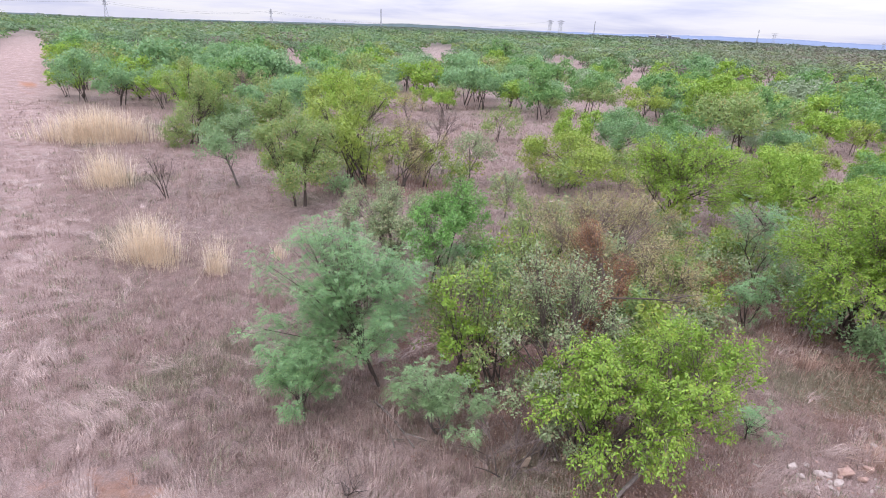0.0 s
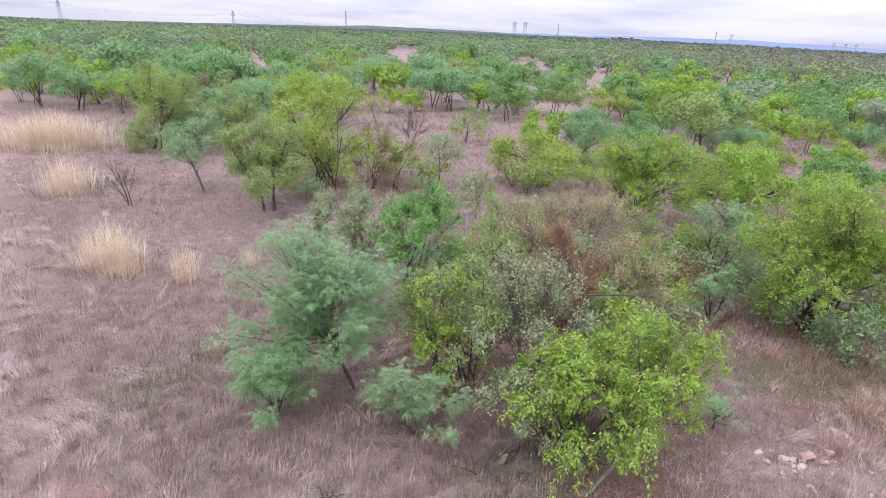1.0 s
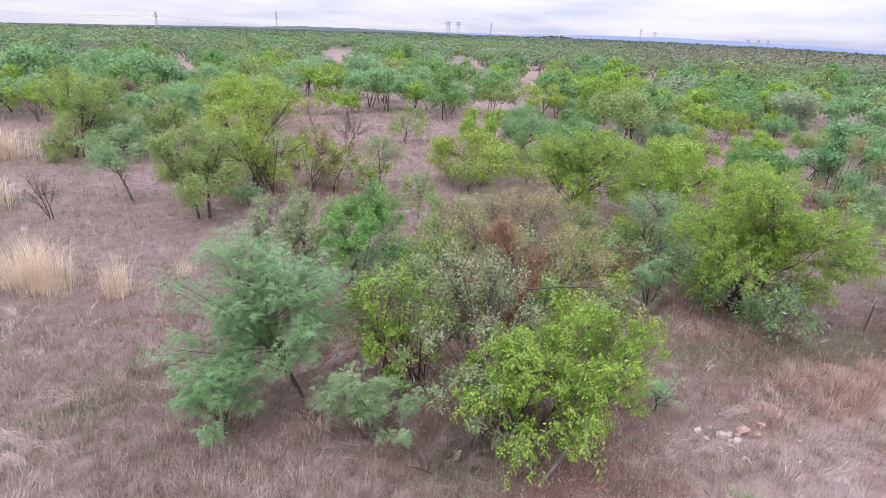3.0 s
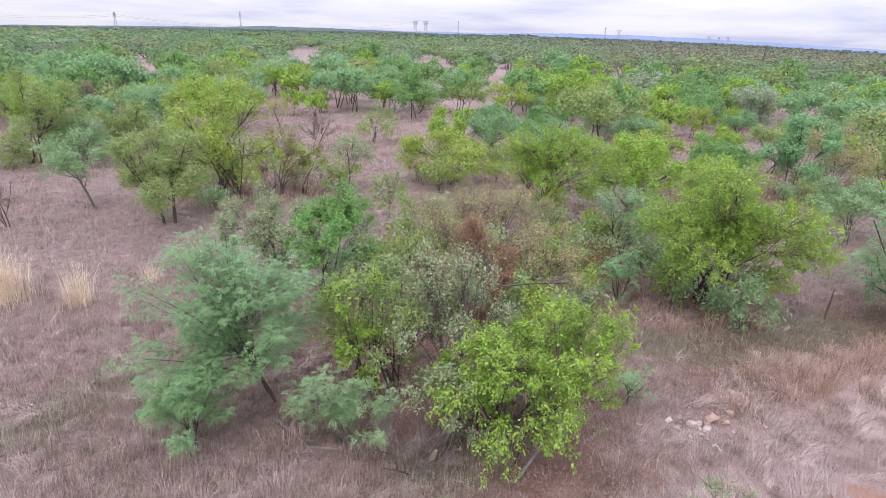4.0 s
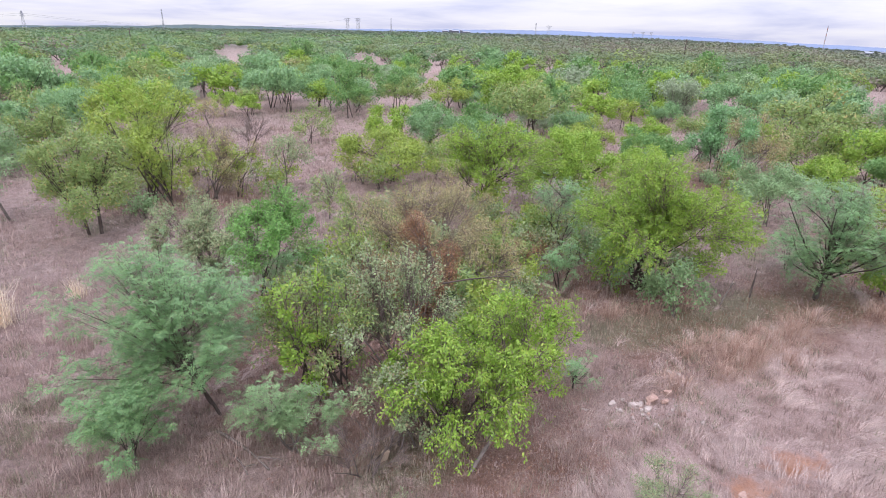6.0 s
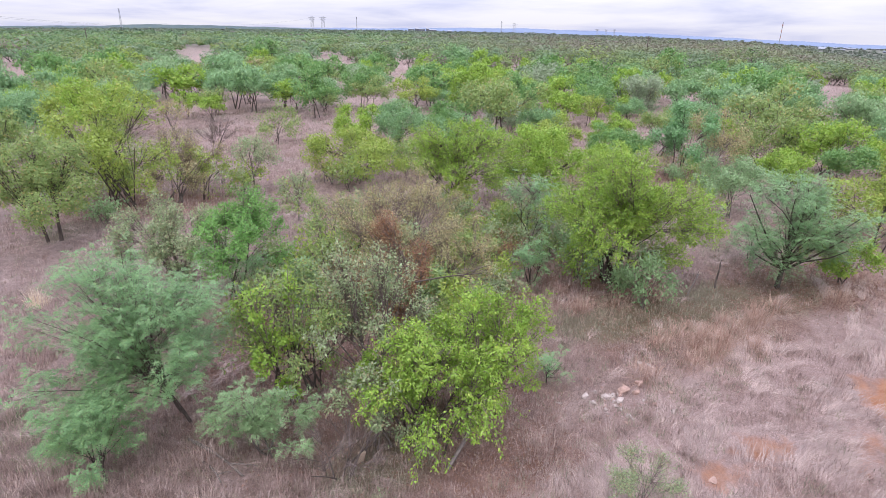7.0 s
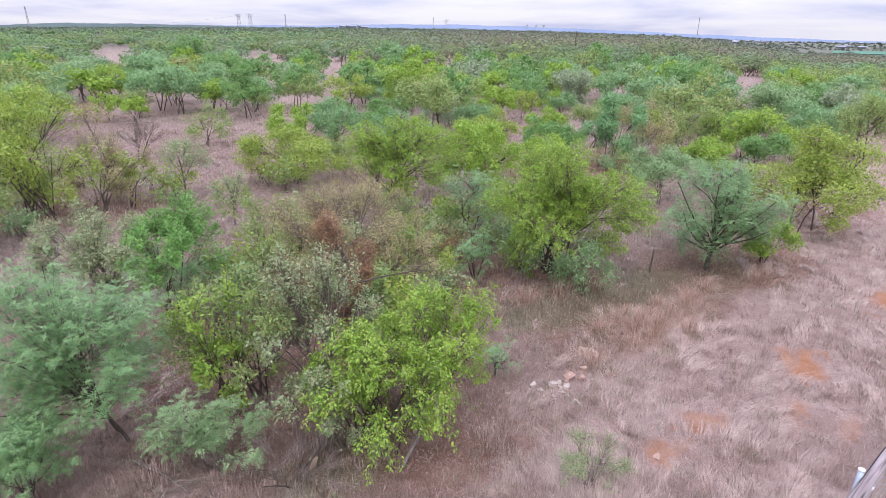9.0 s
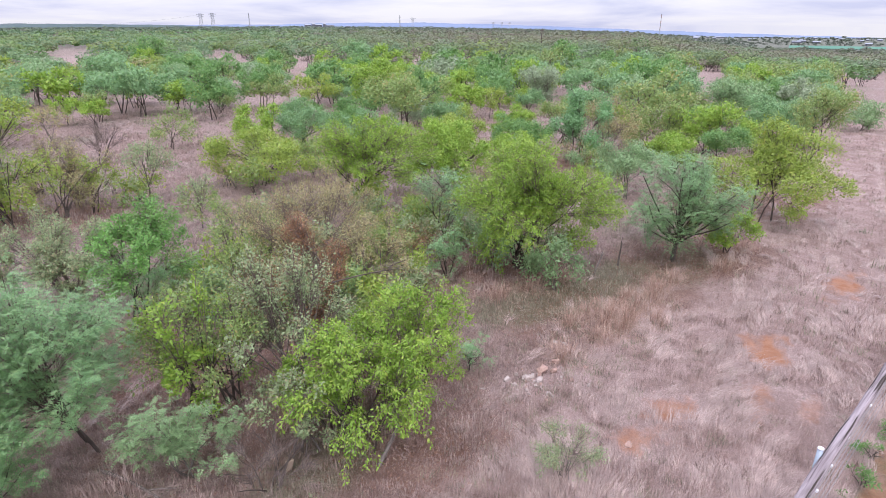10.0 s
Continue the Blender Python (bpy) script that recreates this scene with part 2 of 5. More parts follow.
def tubes(p0, p1, p2, r0, r1, segs=3, sides=4):
    """Tapered limbs along curves p0 - p1 - p2, one a row."""
    n = len(p0)
    t = np.linspace(0, 1, segs + 1)[None, :, None]
    line = (1 - t) ** 2 * p0[:, None] + 2 * t * (1 - t) * p1[:, None] + t ** 2 * p2[:, None]
    way = unit(p2 - p0)
    ref = np.where(np.abs(way[:, 2:3]) > 0.9, np.array([[1.0, 0, 0]]), np.array([[0, 0, 1.0]]))
    a = unit(np.cross(way, ref)); b = np.cross(way, a)
    ang = np.arange(sides) / sides * 2 * np.pi
    ring = np.cos(ang)[None, :, None] * a[:, None] + np.sin(ang)[None, :, None] * b[:, None]
    rad = (r0[:, None] + (r1 - r0)[:, None] * np.linspace(0, 1, segs + 1)[None])[:, :, None, None]
    v = (line[:, :, None] + ring[:, None] * rad).reshape(-1, 3)
    i = np.arange(n)[:, None, None] * (segs + 1) * sides
    s = np.arange(segs)[None, :, None] * sides
    k = np.arange(sides)[None, None]
    k2 = (k + 1) % sides
    f = np.stack([i + s + k, i + s + k2, i + s + sides + k2, i + s + sides + k], -1).reshape(-1, 4)
    return v, f


def leaves(p, way, normal, length, width, fold=0.25):
    """Leaf blades, each a folded rhomb from p along way."""
    side = unit(np.cross(way, normal)); up = np.cross(side, way)
    L, W = length[:, None], width[:, None]
    v = np.stack([p, p + way * L * 0.45 + side * W * 0.5 + up * W * fold,
                  p + way * L, p + way * L * 0.45 - side * W * 0.5 + up * W * fold], 1).reshape(-1, 3)
    f = np.arange(len(p) * 4).reshape(-1, 4)
    return v, f


def slivers(p, way, normal, length, width):
    """Three-cornered leaflets, widest at a third of their length."""
    side = unit(np.cross(way, normal))
    L, W = length[:, None], width[:, None]
    v = np.stack([p + way * L * 0.1 - side * W * 0.5, p + way * L * 0.35 + side * W * 0.6, p + way * L], 1).reshape(-1, 3)
    return v, np.arange(len(p) * 3).reshape(-1, 3)


def sprays(p, way, normal, length, width):
    """Clusters of far leaves, each a broad uneven triangle about its middle."""
    side = unit(np.cross(way, normal))
    L, W = length[:, None], width[:, None]
    v = np.stack([p - way * L * 0.45 - side * W * 0.5, p - way * L * 0.3 + side * W * 0.6, p + way * L * 0.6], 1).reshape(-1, 3)
    return v, np.arange(len(p) * 3).reshape(-1, 3)


# ---------------------------------------------------------------- ground
def smooth(a, b, x):
    t = np.clip((x - a) / (b - a), 0, 1)
    return t * t * (3 - 2 * t)


def wander(x, y, scale, seed=0.0):
    """Smooth noise in about -1 to 1, from a few crossed waves."""
    x, y = np.asarray(x) / scale + seed, np.asarray(y) / scale - seed * 1.7
    return (np.sin(x * 1.3 + 1.9 * np.sin(y * 0.7 + seed)) + np.sin(y * 1.7 + 1.3 * np.sin(x * 1.1 - seed))
            + 0.6 * np.sin(2.9 * x - 2.3 * y + 1.5 * np.sin(1.9 * y))) / 2.6


def lie_of_land(x, y):
    """Height of the ground: flat round the thicket, falling away far off to both sides."""
    r, az = np.hypot(x, y), np.degrees(np.arctan2(x, y))
    rise = np.interp(az, [-180, -60, -41, -25, -12, 0, 12, 25, 35, 42, 52, 60, 80, 180],
                     [-.6, -.6, -.6, -.5, -.28, -.2, -.14, -.18, -.35, -.52, -.85, -1.08, -1.25, -.6])
    far = 6.1 + 1600 * np.tan(np.radians(rise))
    z = np.where(r > 1600, 6.1 + r * np.tan(np.radians(rise - 0.04 * (r / 1600 - 1))), far * smooth(110, 1600, r))
    valley = np.interp(r, [0, 70, 400, 1000, 2200, 4600], [0, 0, -10.5, -22, -28, -62])
    side = smooth(42, 55, az) * smooth(150, 110, az)
    z = z * (1 - side) + valley * side
    z = z + 0.05 * wander(x, y, 1.9, 3) * smooth(400, 20, r) + 0.5 * wander(x, y, 60, 5) * smooth(60, 300, r)
    return z


# bare red patches: x, y, length, width, turn
RED = [(14.6, 7.5, 1.5, 0.5, 20, 0.85), (10.05, 6.3, 0.85, 0.55, 25, 1.0), (6.6, 5.6, 1.1, 0.5, 25, 0.65), (5.5, 5.25, 0.75, 0.45, 30, 0.65),
       (8.3, 5.2, 0.9, 0.4, 30, 0.6), (9.0, 4.7, 0.8, 0.3, 20, 0.5), (-4.9, 5.7, 1.7, 0.7, -10, 0.5), (-2.4, 5.2, 1.3, 0.55, 0, 0.65), (-40, 47, 4.5, 1.1, 128, 0.8), (-36.5, 42.5, 3, 0.8, 128, 0.6)]


def zones(x, y):
    """Bare red soil, pale trodden straw, and green flush with painted tree shade at places on the ground, each 0 to 1.
    """
    red = np.zeros(np.shape(x))
    for cx, cy, a, b, turn, bare in RED:
        c, s = math.cos(radians(turn)), math.sin(radians(turn))
        u, v = ((x - cx) * c + (y - cy) * s) / a, (-(x - cx) * s + (y - cy) * c) / b
        red = np.maximum(red, bare * np.clip(1.2 - np.hypot(u, v) + 0.4 * wander(x, y, 0.3, 2) + 0.25 * wander(x, y, 0.11, 4), 0, 1))
    # the cleared strip along the fence, on the near side of the thicket
    d = (y - 5.4 - 0.42 * x) / 1.085 + 0.35 * wander(x, y, 1.4, 1)
    strip = smooth(0.6, -0.7, d) * smooth(0.5, 2.5, x)
    # the firebreak track that runs off to the far left
    e = (x + 5.6 + 0.79 * (y - 5.8)) / 1.27 + 0.6 * wander(x, y, 2.5, 4)
    track = smooth(1.6, -1.2, e) * smooth(-9, -5, e)
    near = smooth(6.8, 5.2, y) * smooth(1.0, -2.0, x) * 0.7
    # past the fence: red earth with green weeds
    past = (y - 2.75) - (x - 5.26) * 0.2966 + 0.12 * wander(x, y, 0.5, 3)
    over = smooth(-0.12, -0.45, past) * (x > 2)
    red = np.maximum(red, over * np.clip(0.75 + 0.5 * wander(x, y, 0.7, 6), 0, 0.95))
    pale = np.clip(np.maximum(np.maximum(strip, track), near), 0, 1)
    pale = pale * (1 - over) * smooth(220, 90, np.hypot(x, y))
    # tree shade painted on the ground as a dark patch, its grass greener
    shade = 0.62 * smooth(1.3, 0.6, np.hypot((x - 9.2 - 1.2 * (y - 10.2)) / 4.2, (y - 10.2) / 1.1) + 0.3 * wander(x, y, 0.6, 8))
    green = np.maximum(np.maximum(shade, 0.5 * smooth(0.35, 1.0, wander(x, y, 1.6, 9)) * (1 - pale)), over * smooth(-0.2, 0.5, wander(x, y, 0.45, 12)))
    return red, pale, green


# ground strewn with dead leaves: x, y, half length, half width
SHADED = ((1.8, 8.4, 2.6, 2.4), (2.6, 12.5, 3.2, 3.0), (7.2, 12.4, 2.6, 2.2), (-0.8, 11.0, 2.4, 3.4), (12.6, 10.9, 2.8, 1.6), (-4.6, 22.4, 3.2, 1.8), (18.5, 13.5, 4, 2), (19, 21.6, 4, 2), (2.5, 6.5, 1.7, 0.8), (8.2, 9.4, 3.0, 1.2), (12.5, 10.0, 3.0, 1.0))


def build_ground():
    az = np.radians(np.concatenate([np.arange(-54, 80, 0.42), np.arange(80, 306, 6.0)]))
    rad = np.concatenate([[0.001, 0.6, 1.3, 2.2, 3.2, 4.0], 4.3 * 1.011 ** np.arange(0, 160), 25.0 * 1.058 ** np.arange(0, 93)])
    A, R = np.meshgrid(az, rad)
    x, y = R * np.sin(A), R * np.cos(A)
    v = np.stack([x, y, lie_of_land(x, y)], -1).reshape(-1, 3)
    # tussocks: rounded lumps of matted grass with hollows between
    lumpy = np.zeros(len(v))
    close = np.nonzero((np.hypot(v[:, 0], v[:, 1]) < 25) & (np.hypot(v[:, 0], v[:, 1]) > 3.5) & (v[:, 1] > -3))[0]
    for q in close:
        p = Vector((v[q, 0], v[q, 1], 0))
        d = noise.voronoi(p * 4.2 + noise.noise_vector(p * 2.5) * 0.55)[0]
        lumpy[q] = 0.12 * max(0.0, 0.62 - d[0]) * (0.4 + 0.6 * noise.noise(p * 0.9) ** 2 * 4) + 0.03 * noise.noise(p * 9.0) + 0.05 * noise.noise(p * 2.3)
    r0, p0, _g = zones(v[:, 0], v[:, 1])
    v[:, 2] += lumpy * (1 - 0.65 * p0) * (1 - 0.8 * r0)
    n, rows = len(az), len(rad)
    i, j = np.meshgrid(np.arange(n), np.arange(rows - 1))
    i2 = (i + 1) % n
    f = np.stack([j * n + i, (j + 1) * n + i, (j + 1) * n + i2, j * n + i2], -1).reshape(-1, 4)
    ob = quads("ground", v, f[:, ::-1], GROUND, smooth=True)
    red, pale, green = zones(v[:, 0], v[:, 1])
    col = np.ones((len(v), 4), np.float32)
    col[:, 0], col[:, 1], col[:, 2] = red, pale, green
    x, y = v[:, 0], v[:, 1]
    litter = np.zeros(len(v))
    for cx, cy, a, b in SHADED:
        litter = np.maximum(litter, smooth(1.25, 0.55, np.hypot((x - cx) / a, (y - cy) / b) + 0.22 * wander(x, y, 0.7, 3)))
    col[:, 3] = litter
    # bush covers the far country
    col[:, 2] *= smooth(600, 200, np.hypot(x, y))
    ob.data.attributes.new("bush", "FLOAT", "POINT").data.foreach_set("value", (0.97 * smooth(80, 320, np.hypot(x, y))).astype(np.float32))
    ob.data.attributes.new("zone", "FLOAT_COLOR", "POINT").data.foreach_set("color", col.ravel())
    tagged(ob, "dry pinkish-brown veld with bare red soil patches", "ground", kind="structure")


build_ground()


# ---------------------------------------------------------------- trees and shrubs
SEED = [100]


def grow(h, w, off, stems, low, lobes, clumps, per, leaf, spread, girth, rng, droop=0.0, shape="broad", sides=5, shell=0.5, stray=0.12, segs=6):
    """Limbs and leaves of one tree with its foot at the origin: a pile for each stem with its limbs, one of twigs, one of leaves."""
    twigs, foliage = Pile(), Pile()
    cb = low * h
    mid = np.array([off, 0, (h + cb) / 2])
    half = np.array([w / 2, w / 2 * 0.95, (h - cb) / 2])
    # lobes fill the crown unevenly, out to its edge
    lobes = int(lobes * (1.5 if shape == "fine" else 1.2))
    turn = np.arange(lobes) * 2.39996 + rng.uniform(0, 6.28)
    rise = 1 - 1.75 * (np.arange(lobes) + 0.5) / lobes
    ringed = np.stack([np.cos(turn) * np.sqrt(1 - rise ** 2), np.sin(turn) * np.sqrt(1 - rise ** 2), rise], -1)
    d = unit(ringed + rng.normal(0, 0.28, (lobes, 3)))
    d[:, 2] = np.where(d[:, 2] < -0.85, -d[:, 2] * 0.6, d[:, 2])
    lr = rng.uniform(0.22, 0.42, lobes) if shape == "fine" else rng.uniform(0.19, 0.34, lobes)
    centre = mid + d * half * (1.12 - lr)[:, None] * np.where(rng.random((lobes, 1)) < 0.34, rng.uniform(0.15, 0.65, (lobes, 1)), rng.uniform(0.78, 1.14, (lobes, 1)))
    # stems fork from the foot; each feeds the lobes on its side
    foot = np.zeros((stems, 3)); foot[:, :2] = rng.normal(0, 0.06 * (stems > 1) * min(w, 3), (stems, 2))
    aim = mid + rng.uniform(-0.6, 0.6, (stems, 3)) * half * np.array([1, 1, 0.35]) * (0.35 if stems < 3 else 1)
    knee = foot * 0.5 + aim * 0.5 + rng.normal(0, 0.07 * h, (stems, 3)) * [1, 1, 0.3]
    knee[:, :2] = knee[:, :2] * 0.7 + foot[:, :2] * 0.3
    r0 = girth * rng.uniform(0.65, 1.1, stems)
    foot[:, 2] = -0.06
    wood = [Pile() for _ in range(stems)]
    limbs = [[] for _ in range(stems)]
    for q in range(stems):
        a = slice(q, q + 1)
        wood[q].add(*tubes(foot[a], knee[a], aim[a], r0[a], r0[a] * 0.3, segs, sides + 1))
    at = rng.uniform(0.3, 0.85, lobes)[:, None]
    near = np.linalg.norm(centre[:, None] - aim[None], axis=-1)
    own = np.where(rng.random(lobes) < 0.75, near.argmin(1), rng.integers(0, stems, lobes))
    s0 = (1 - at) ** 2 * foot[own] + 2 * at * (1 - at) * knee[own] + at ** 2 * aim[own]
    bend = (s0 + centre) / 2 + rng.normal(0, 0.06 * w, (lobes, 3))
    lim = r0[own] * (1 - 0.65 * at[:, 0]) * 0.55
    for q in range(lobes):
        a = slice(q, q + 1)
        bough = tubes(s0[a], bend[a], centre[a], lim[a], lim[a] * 0.3, max(segs - 3, 2), max(sides - 1, 3))
        if segs > 3:
            limbs[own[q]].append(Pile())
            limbs[own[q]][-1].add(*bough)
        else:
            twigs.add(*bough)
    # leafy twigs, thickest on the upper and outer side of each lobe, some shooting out past the rest
    near = segs > 3
    pick = rng.choice(lobes, clumps, p=lr ** 2 / (lr ** 2).sum())
    outer = unit((centre - mid) / half)[pick]
    dirs = unit(rng.normal(size=(clumps, 3)) + [0, 0, 0.3] + outer * (0.35 if near else 0.5))
    inner = shell if near else max(shell, 0.7)
    rr = (inner + (1.06 - inner) * rng.random(clumps) ** 0.7) * lr[pick]
    rr = np.where(rng.random(clumps) < stray, rr * rng.uniform(1.1, 1.45, clumps), rr)
    puff = half * [1.08, 1.08, 1.0] if near else np.array([half[0], half[1], max(half[2] * 1.25, half[0] * 0.72)])
    tip = centre[pick] + dirs * rr[:, None] * puff
    tip[:, 2] -= droop * np.linalg.norm((tip - mid)[:, :2] / half[:2], axis=1) ** 2 * h * 0.25
    tip[:, 2] = np.maximum(tip[:, 2], 0.08 + 0.15 * rng.random(clumps))
    u = rng.uniform(0.3, 1.0, clumps)[:, None]
    start = s0[pick] * (1 - u) + centre[pick] * u
    bow = (start + tip) / 2 + rng.normal(0, 0.03 * w, (clumps, 3)) + [0, 0, 0.02 * h + 0.16 * droop * h]
    tw = np.full(clumps, 0.005 + 0.0010 * h) * rng.uniform(0.6, 1.5, clumps) * (leaf[0] / 0.07) ** 0.5 * (0.42 if shape == "fine" else 0.8)
    some = slice(0, clumps if near else clumps // 3)
    if near:
        twigs.add(*tubes(start[some], bow[some], tip[some], tw[some], tw[some] * 0.4, 3, 3))
    else:
        twigs.add(*tubes(start[some], bow[some], tip[some], tw[some], tw[some] * 0.4, 1, 3))
    if not per:
        return wood, limbs, twigs, foliage
    load = per * rng.lognormal(-0.1, 0.45, clumps)

    def along(k, t):
        t = t[:, None]
        return (1 - t) ** 2 * start[k] + 2 * t * (1 - t) * bow[k] + t ** 2 * tip[k]

    if near and shape == "fine":
        # feathery fronds: leaflets in two rows along a drooping stalk
        k = np.repeat(np.arange(clumps), rng.poisson(load / 8))
        n, rows = len(k), 6
        away = unit(rng.normal(size=(n, 3)))
        foot = along(k, 1 - 0.7 * rng.random(n) ** 1.5) + away * rng.uniform(0, spread * 0.8, (n, 1))
        foot[:, 2] = np.maximum(foot[:, 2], 0.07)
        lead = unit((unit(tip - bow)[k] * 0.55 + away) * [1, 1, 0.45])
        flat = unit(rng.normal(0, 0.3, (n, 3)) + [0, 0, 1])
        side = unit(np.cross(lead, flat))
        reach = leaf[0] * rng.uniform(1.9, 3.3, n)
        g = np.tile(np.arange(rows), 2)[None, :, None] / rows + 0.12
        sign = np.repeat([-1.0, 1.0], rows)[None, :, None]
        p = foot[:, None] + lead[:, None] * reach[:, None, None] * g - np.array([0, 0, 0.3]) * reach[:, None, None] * g ** 2
        way = unit(side[:, None] * sign + lead[:, None] * 0.55 + rng.normal(0, 0.16, (n, 2 * rows, 3)))
        ln = (leaf[0] * (1.0 - 0.45 * g[..., 0]) * rng.uniform(0.75, 1.25, (n, 2 * rows))).ravel()
        nrm = np.repeat(flat, 2 * rows, axis=0) + rng.normal(0, 0.15, (n * 2 * rows, 3))
        foliage.add(*slivers(p.reshape(-1, 3), way.reshape(-1, 3), nrm, ln, ln * leaf[1]))
    elif near:
        # leaves set along each shoot, hanging the more the shoot droops
        k = np.repeat(np.arange(clumps), rng.poisson(load))
        n = len(k)
        t = 1.04 - 0.75 * rng.random(n) ** 1.4
        ahead = unit(along(k, t + 0.05) - along(k, t))
        away = unit(np.cross(ahead, rng.normal(size=(n, 3))))
        p = along(k, t) + away * (spread * np.abs(rng.normal(0, 0.55, n)))[:, None]
        p[:, 2] = np.maximum(p[:, 2], 0.05)
        way = unit(ahead * 0.55 + away * 0.8 + rng.normal(0, 0.3, (n, 3)) + np.array([0, 0, -0.15 - droop]))
        nrm = unit(rng.normal(size=(n, 3)) * 0.5 + [0, 0, 0.5] + dirs[k] * 0.8)
        ln = leaf[0] * rng.uniform(0.55, 1.35, n)
        foliage.add(*leaves(p, way, nrm, ln, ln * leaf[1]))
    else:
        k = np.repeat(np.arange(clumps), rng.poisson(load))
        n = len(k)
        p = tip[k] + rng.normal(0, spread, (n, 3)) * [1, 1, 0.8] - dirs[k] * np.abs(rng.normal(0, spread * 0.5, (n, 1)))
        p[:, 2] = np.maximum(p[:, 2], 0.05)
        way = unit(rng.normal(size=(n, 3)))
        nrm = unit(rng.normal(size=(n, 3)) * 0.28 + [0, 0, 0.2] + dirs[k])
        ln = leaf[0] * rng.uniform(0.65, 1.35, n)
        foliage.add(*sprays(p, way, nrm, ln, ln * max(leaf[1], 0.5)))
    return wood, limbs, twigs, foliage


STYLE = {
    # clumps per square metre of crown, leaves a clump, leaf length and its width, spread, shape, bare share of the height, wood
    "teal": dict(dens=30, per=60, leaf=(0.054, 0.36), spread=0.09, shape="fine", low=0.09, mat="teal", bark=BARK, sort="acacia"),
    "pale_teal": dict(dens=30, per=52, leaf=(0.054, 0.36), spread=0.09, shape="fine", low=0.06, mat="pale_teal", bark=GREY_BARK, sort="acacia"),
    "lime": dict(dens=40, per=30, leaf=(0.062, 0.5), spread=0.085, shape="broad", low=0.05, mat="lime", bark=BARK, sort="bushwillow"),
    "yellow": dict(dens=36, per=26, leaf=(0.06, 0.5), spread=0.09, shape="broad", low=0.1, mat="yellow", bark=BARK, sort="bushwillow"),
    "green": dict(dens=40, per=34, leaf=(0.058, 0.45), spread=0.09, shape="broad", low=0.12, mat="green", bark=BARK, sort="tree"),
    "fresh": dict(dens=40, per=34, leaf=(0.058, 0.45), spread=0.09, shape="broad", low=0.25, mat="fresh", bark=BARK, sort="tree"),
    "olive": dict(dens=36, per=26, leaf=(0.056, 0.45), spread=0.10, shape="broad", low=0.1, mat="olive", bark=BARK, sort="tree"),
    "grey": dict(dens=36, per=18, leaf=(0.052, 0.5), spread=0.085, shape="broad", low=0.08, mat="grey", bark=GREY_BARK, sort="shrub"),
    "silver": dict(dens=40, per=28, leaf=(0.065, 0.5), spread=0.1, shape="broad", low=0.08, mat="silver", bark=GREY_BARK, sort="tree"),
    "sea": dict(dens=42, per=28, leaf=(0.065, 0.5), spread=0.1, shape="broad", low=0.1, mat="sea", bark=BARK, sort="tree"),
    "rust": dict(dens=52, per=26, leaf=(0.04, 0.4), spread=0.11, shape="broad", low=0.12, mat="rust", bark=GREY_BARK, sort="shrub"),
    "dry": dict(dens=46, per=12, leaf=(0.045, 0.5), spread=0.11, shape="broad", low=0.08, mat="dry", bark=GREY_BARK, sort="shrub"),
    "bare": dict(dens=60, per=0, leaf=(0.05, 0.5), spread=0.1, shape="broad", low=0.25, mat="dry", bark=BARK, sort="shrub"),
}


PLANTED = []


def plant(style, label, x, y, h, w, off=0.0, stems=3, seed=None, name="", lobes=10, thick=1.0, girth=0.0, droop=0.0, low=None, per=1.0, big=1.0, turn=0.0, category="tree", shell=0.4, group="", fine=None, stray=0.12):
    s = STYLE[style]
    SEED[0] += 7
    rng = np.random.default_rng(seed or SEED[0])
    dist = fine or math.hypot(x, y)
    coarse = max(1.0, dist / 14.0) ** 1.1
    if dist > 20:
        thick *= 1.5
    crown_area = math.pi * w * w / 4 + w * h * 0.7
    clumps = max(int(s["dens"] * crown_area * thick / coarse ** 0.9), 12)
    wood, limbs, twigs, foliage = grow(h, w, off, stems, s["low"] if low is None else low, lobes, clumps, s["per"] * per / coarse ** 0.72,
                                (s["leaf"][0] * big * coarse ** 0.66, s["leaf"][1]), s["spread"] * (big * coarse) ** 0.4,
                                girth or (0.010 + 0.007 * h) * (1.5 if stems == 1 else 1),
                                rng, droop, s["shape"], 5 if dist < 20 else 3, shell, stray, 6 if dist < 20 else 3)
    az = math.degrees(math.atan2(x, y))
    ob = new(name or s["sort"])
    ob.matrix_world = pose(x, y, float(lie_of_land(np.array(x), np.array(y))), 0, 0, -az + turn)
    for pile, boughs in zip(wood, limbs):
        stem = pile.make("trunk" if stems == 1 else "stem", s["bark"], ob, True)
        for bough in boughs:
            bough.make("limb", s["bark"], stem, True)
    twigs.make("twig_work", TWIG if dist < 20 else s["bark"], ob, True)["kind"] = "stuff"
    if foliage.v:
        foliage.make("crown", LEAF[s["mat"]], ob)
    tagged(ob, label, category, group)
    PLANTED.append((x, y, w))
    return ob


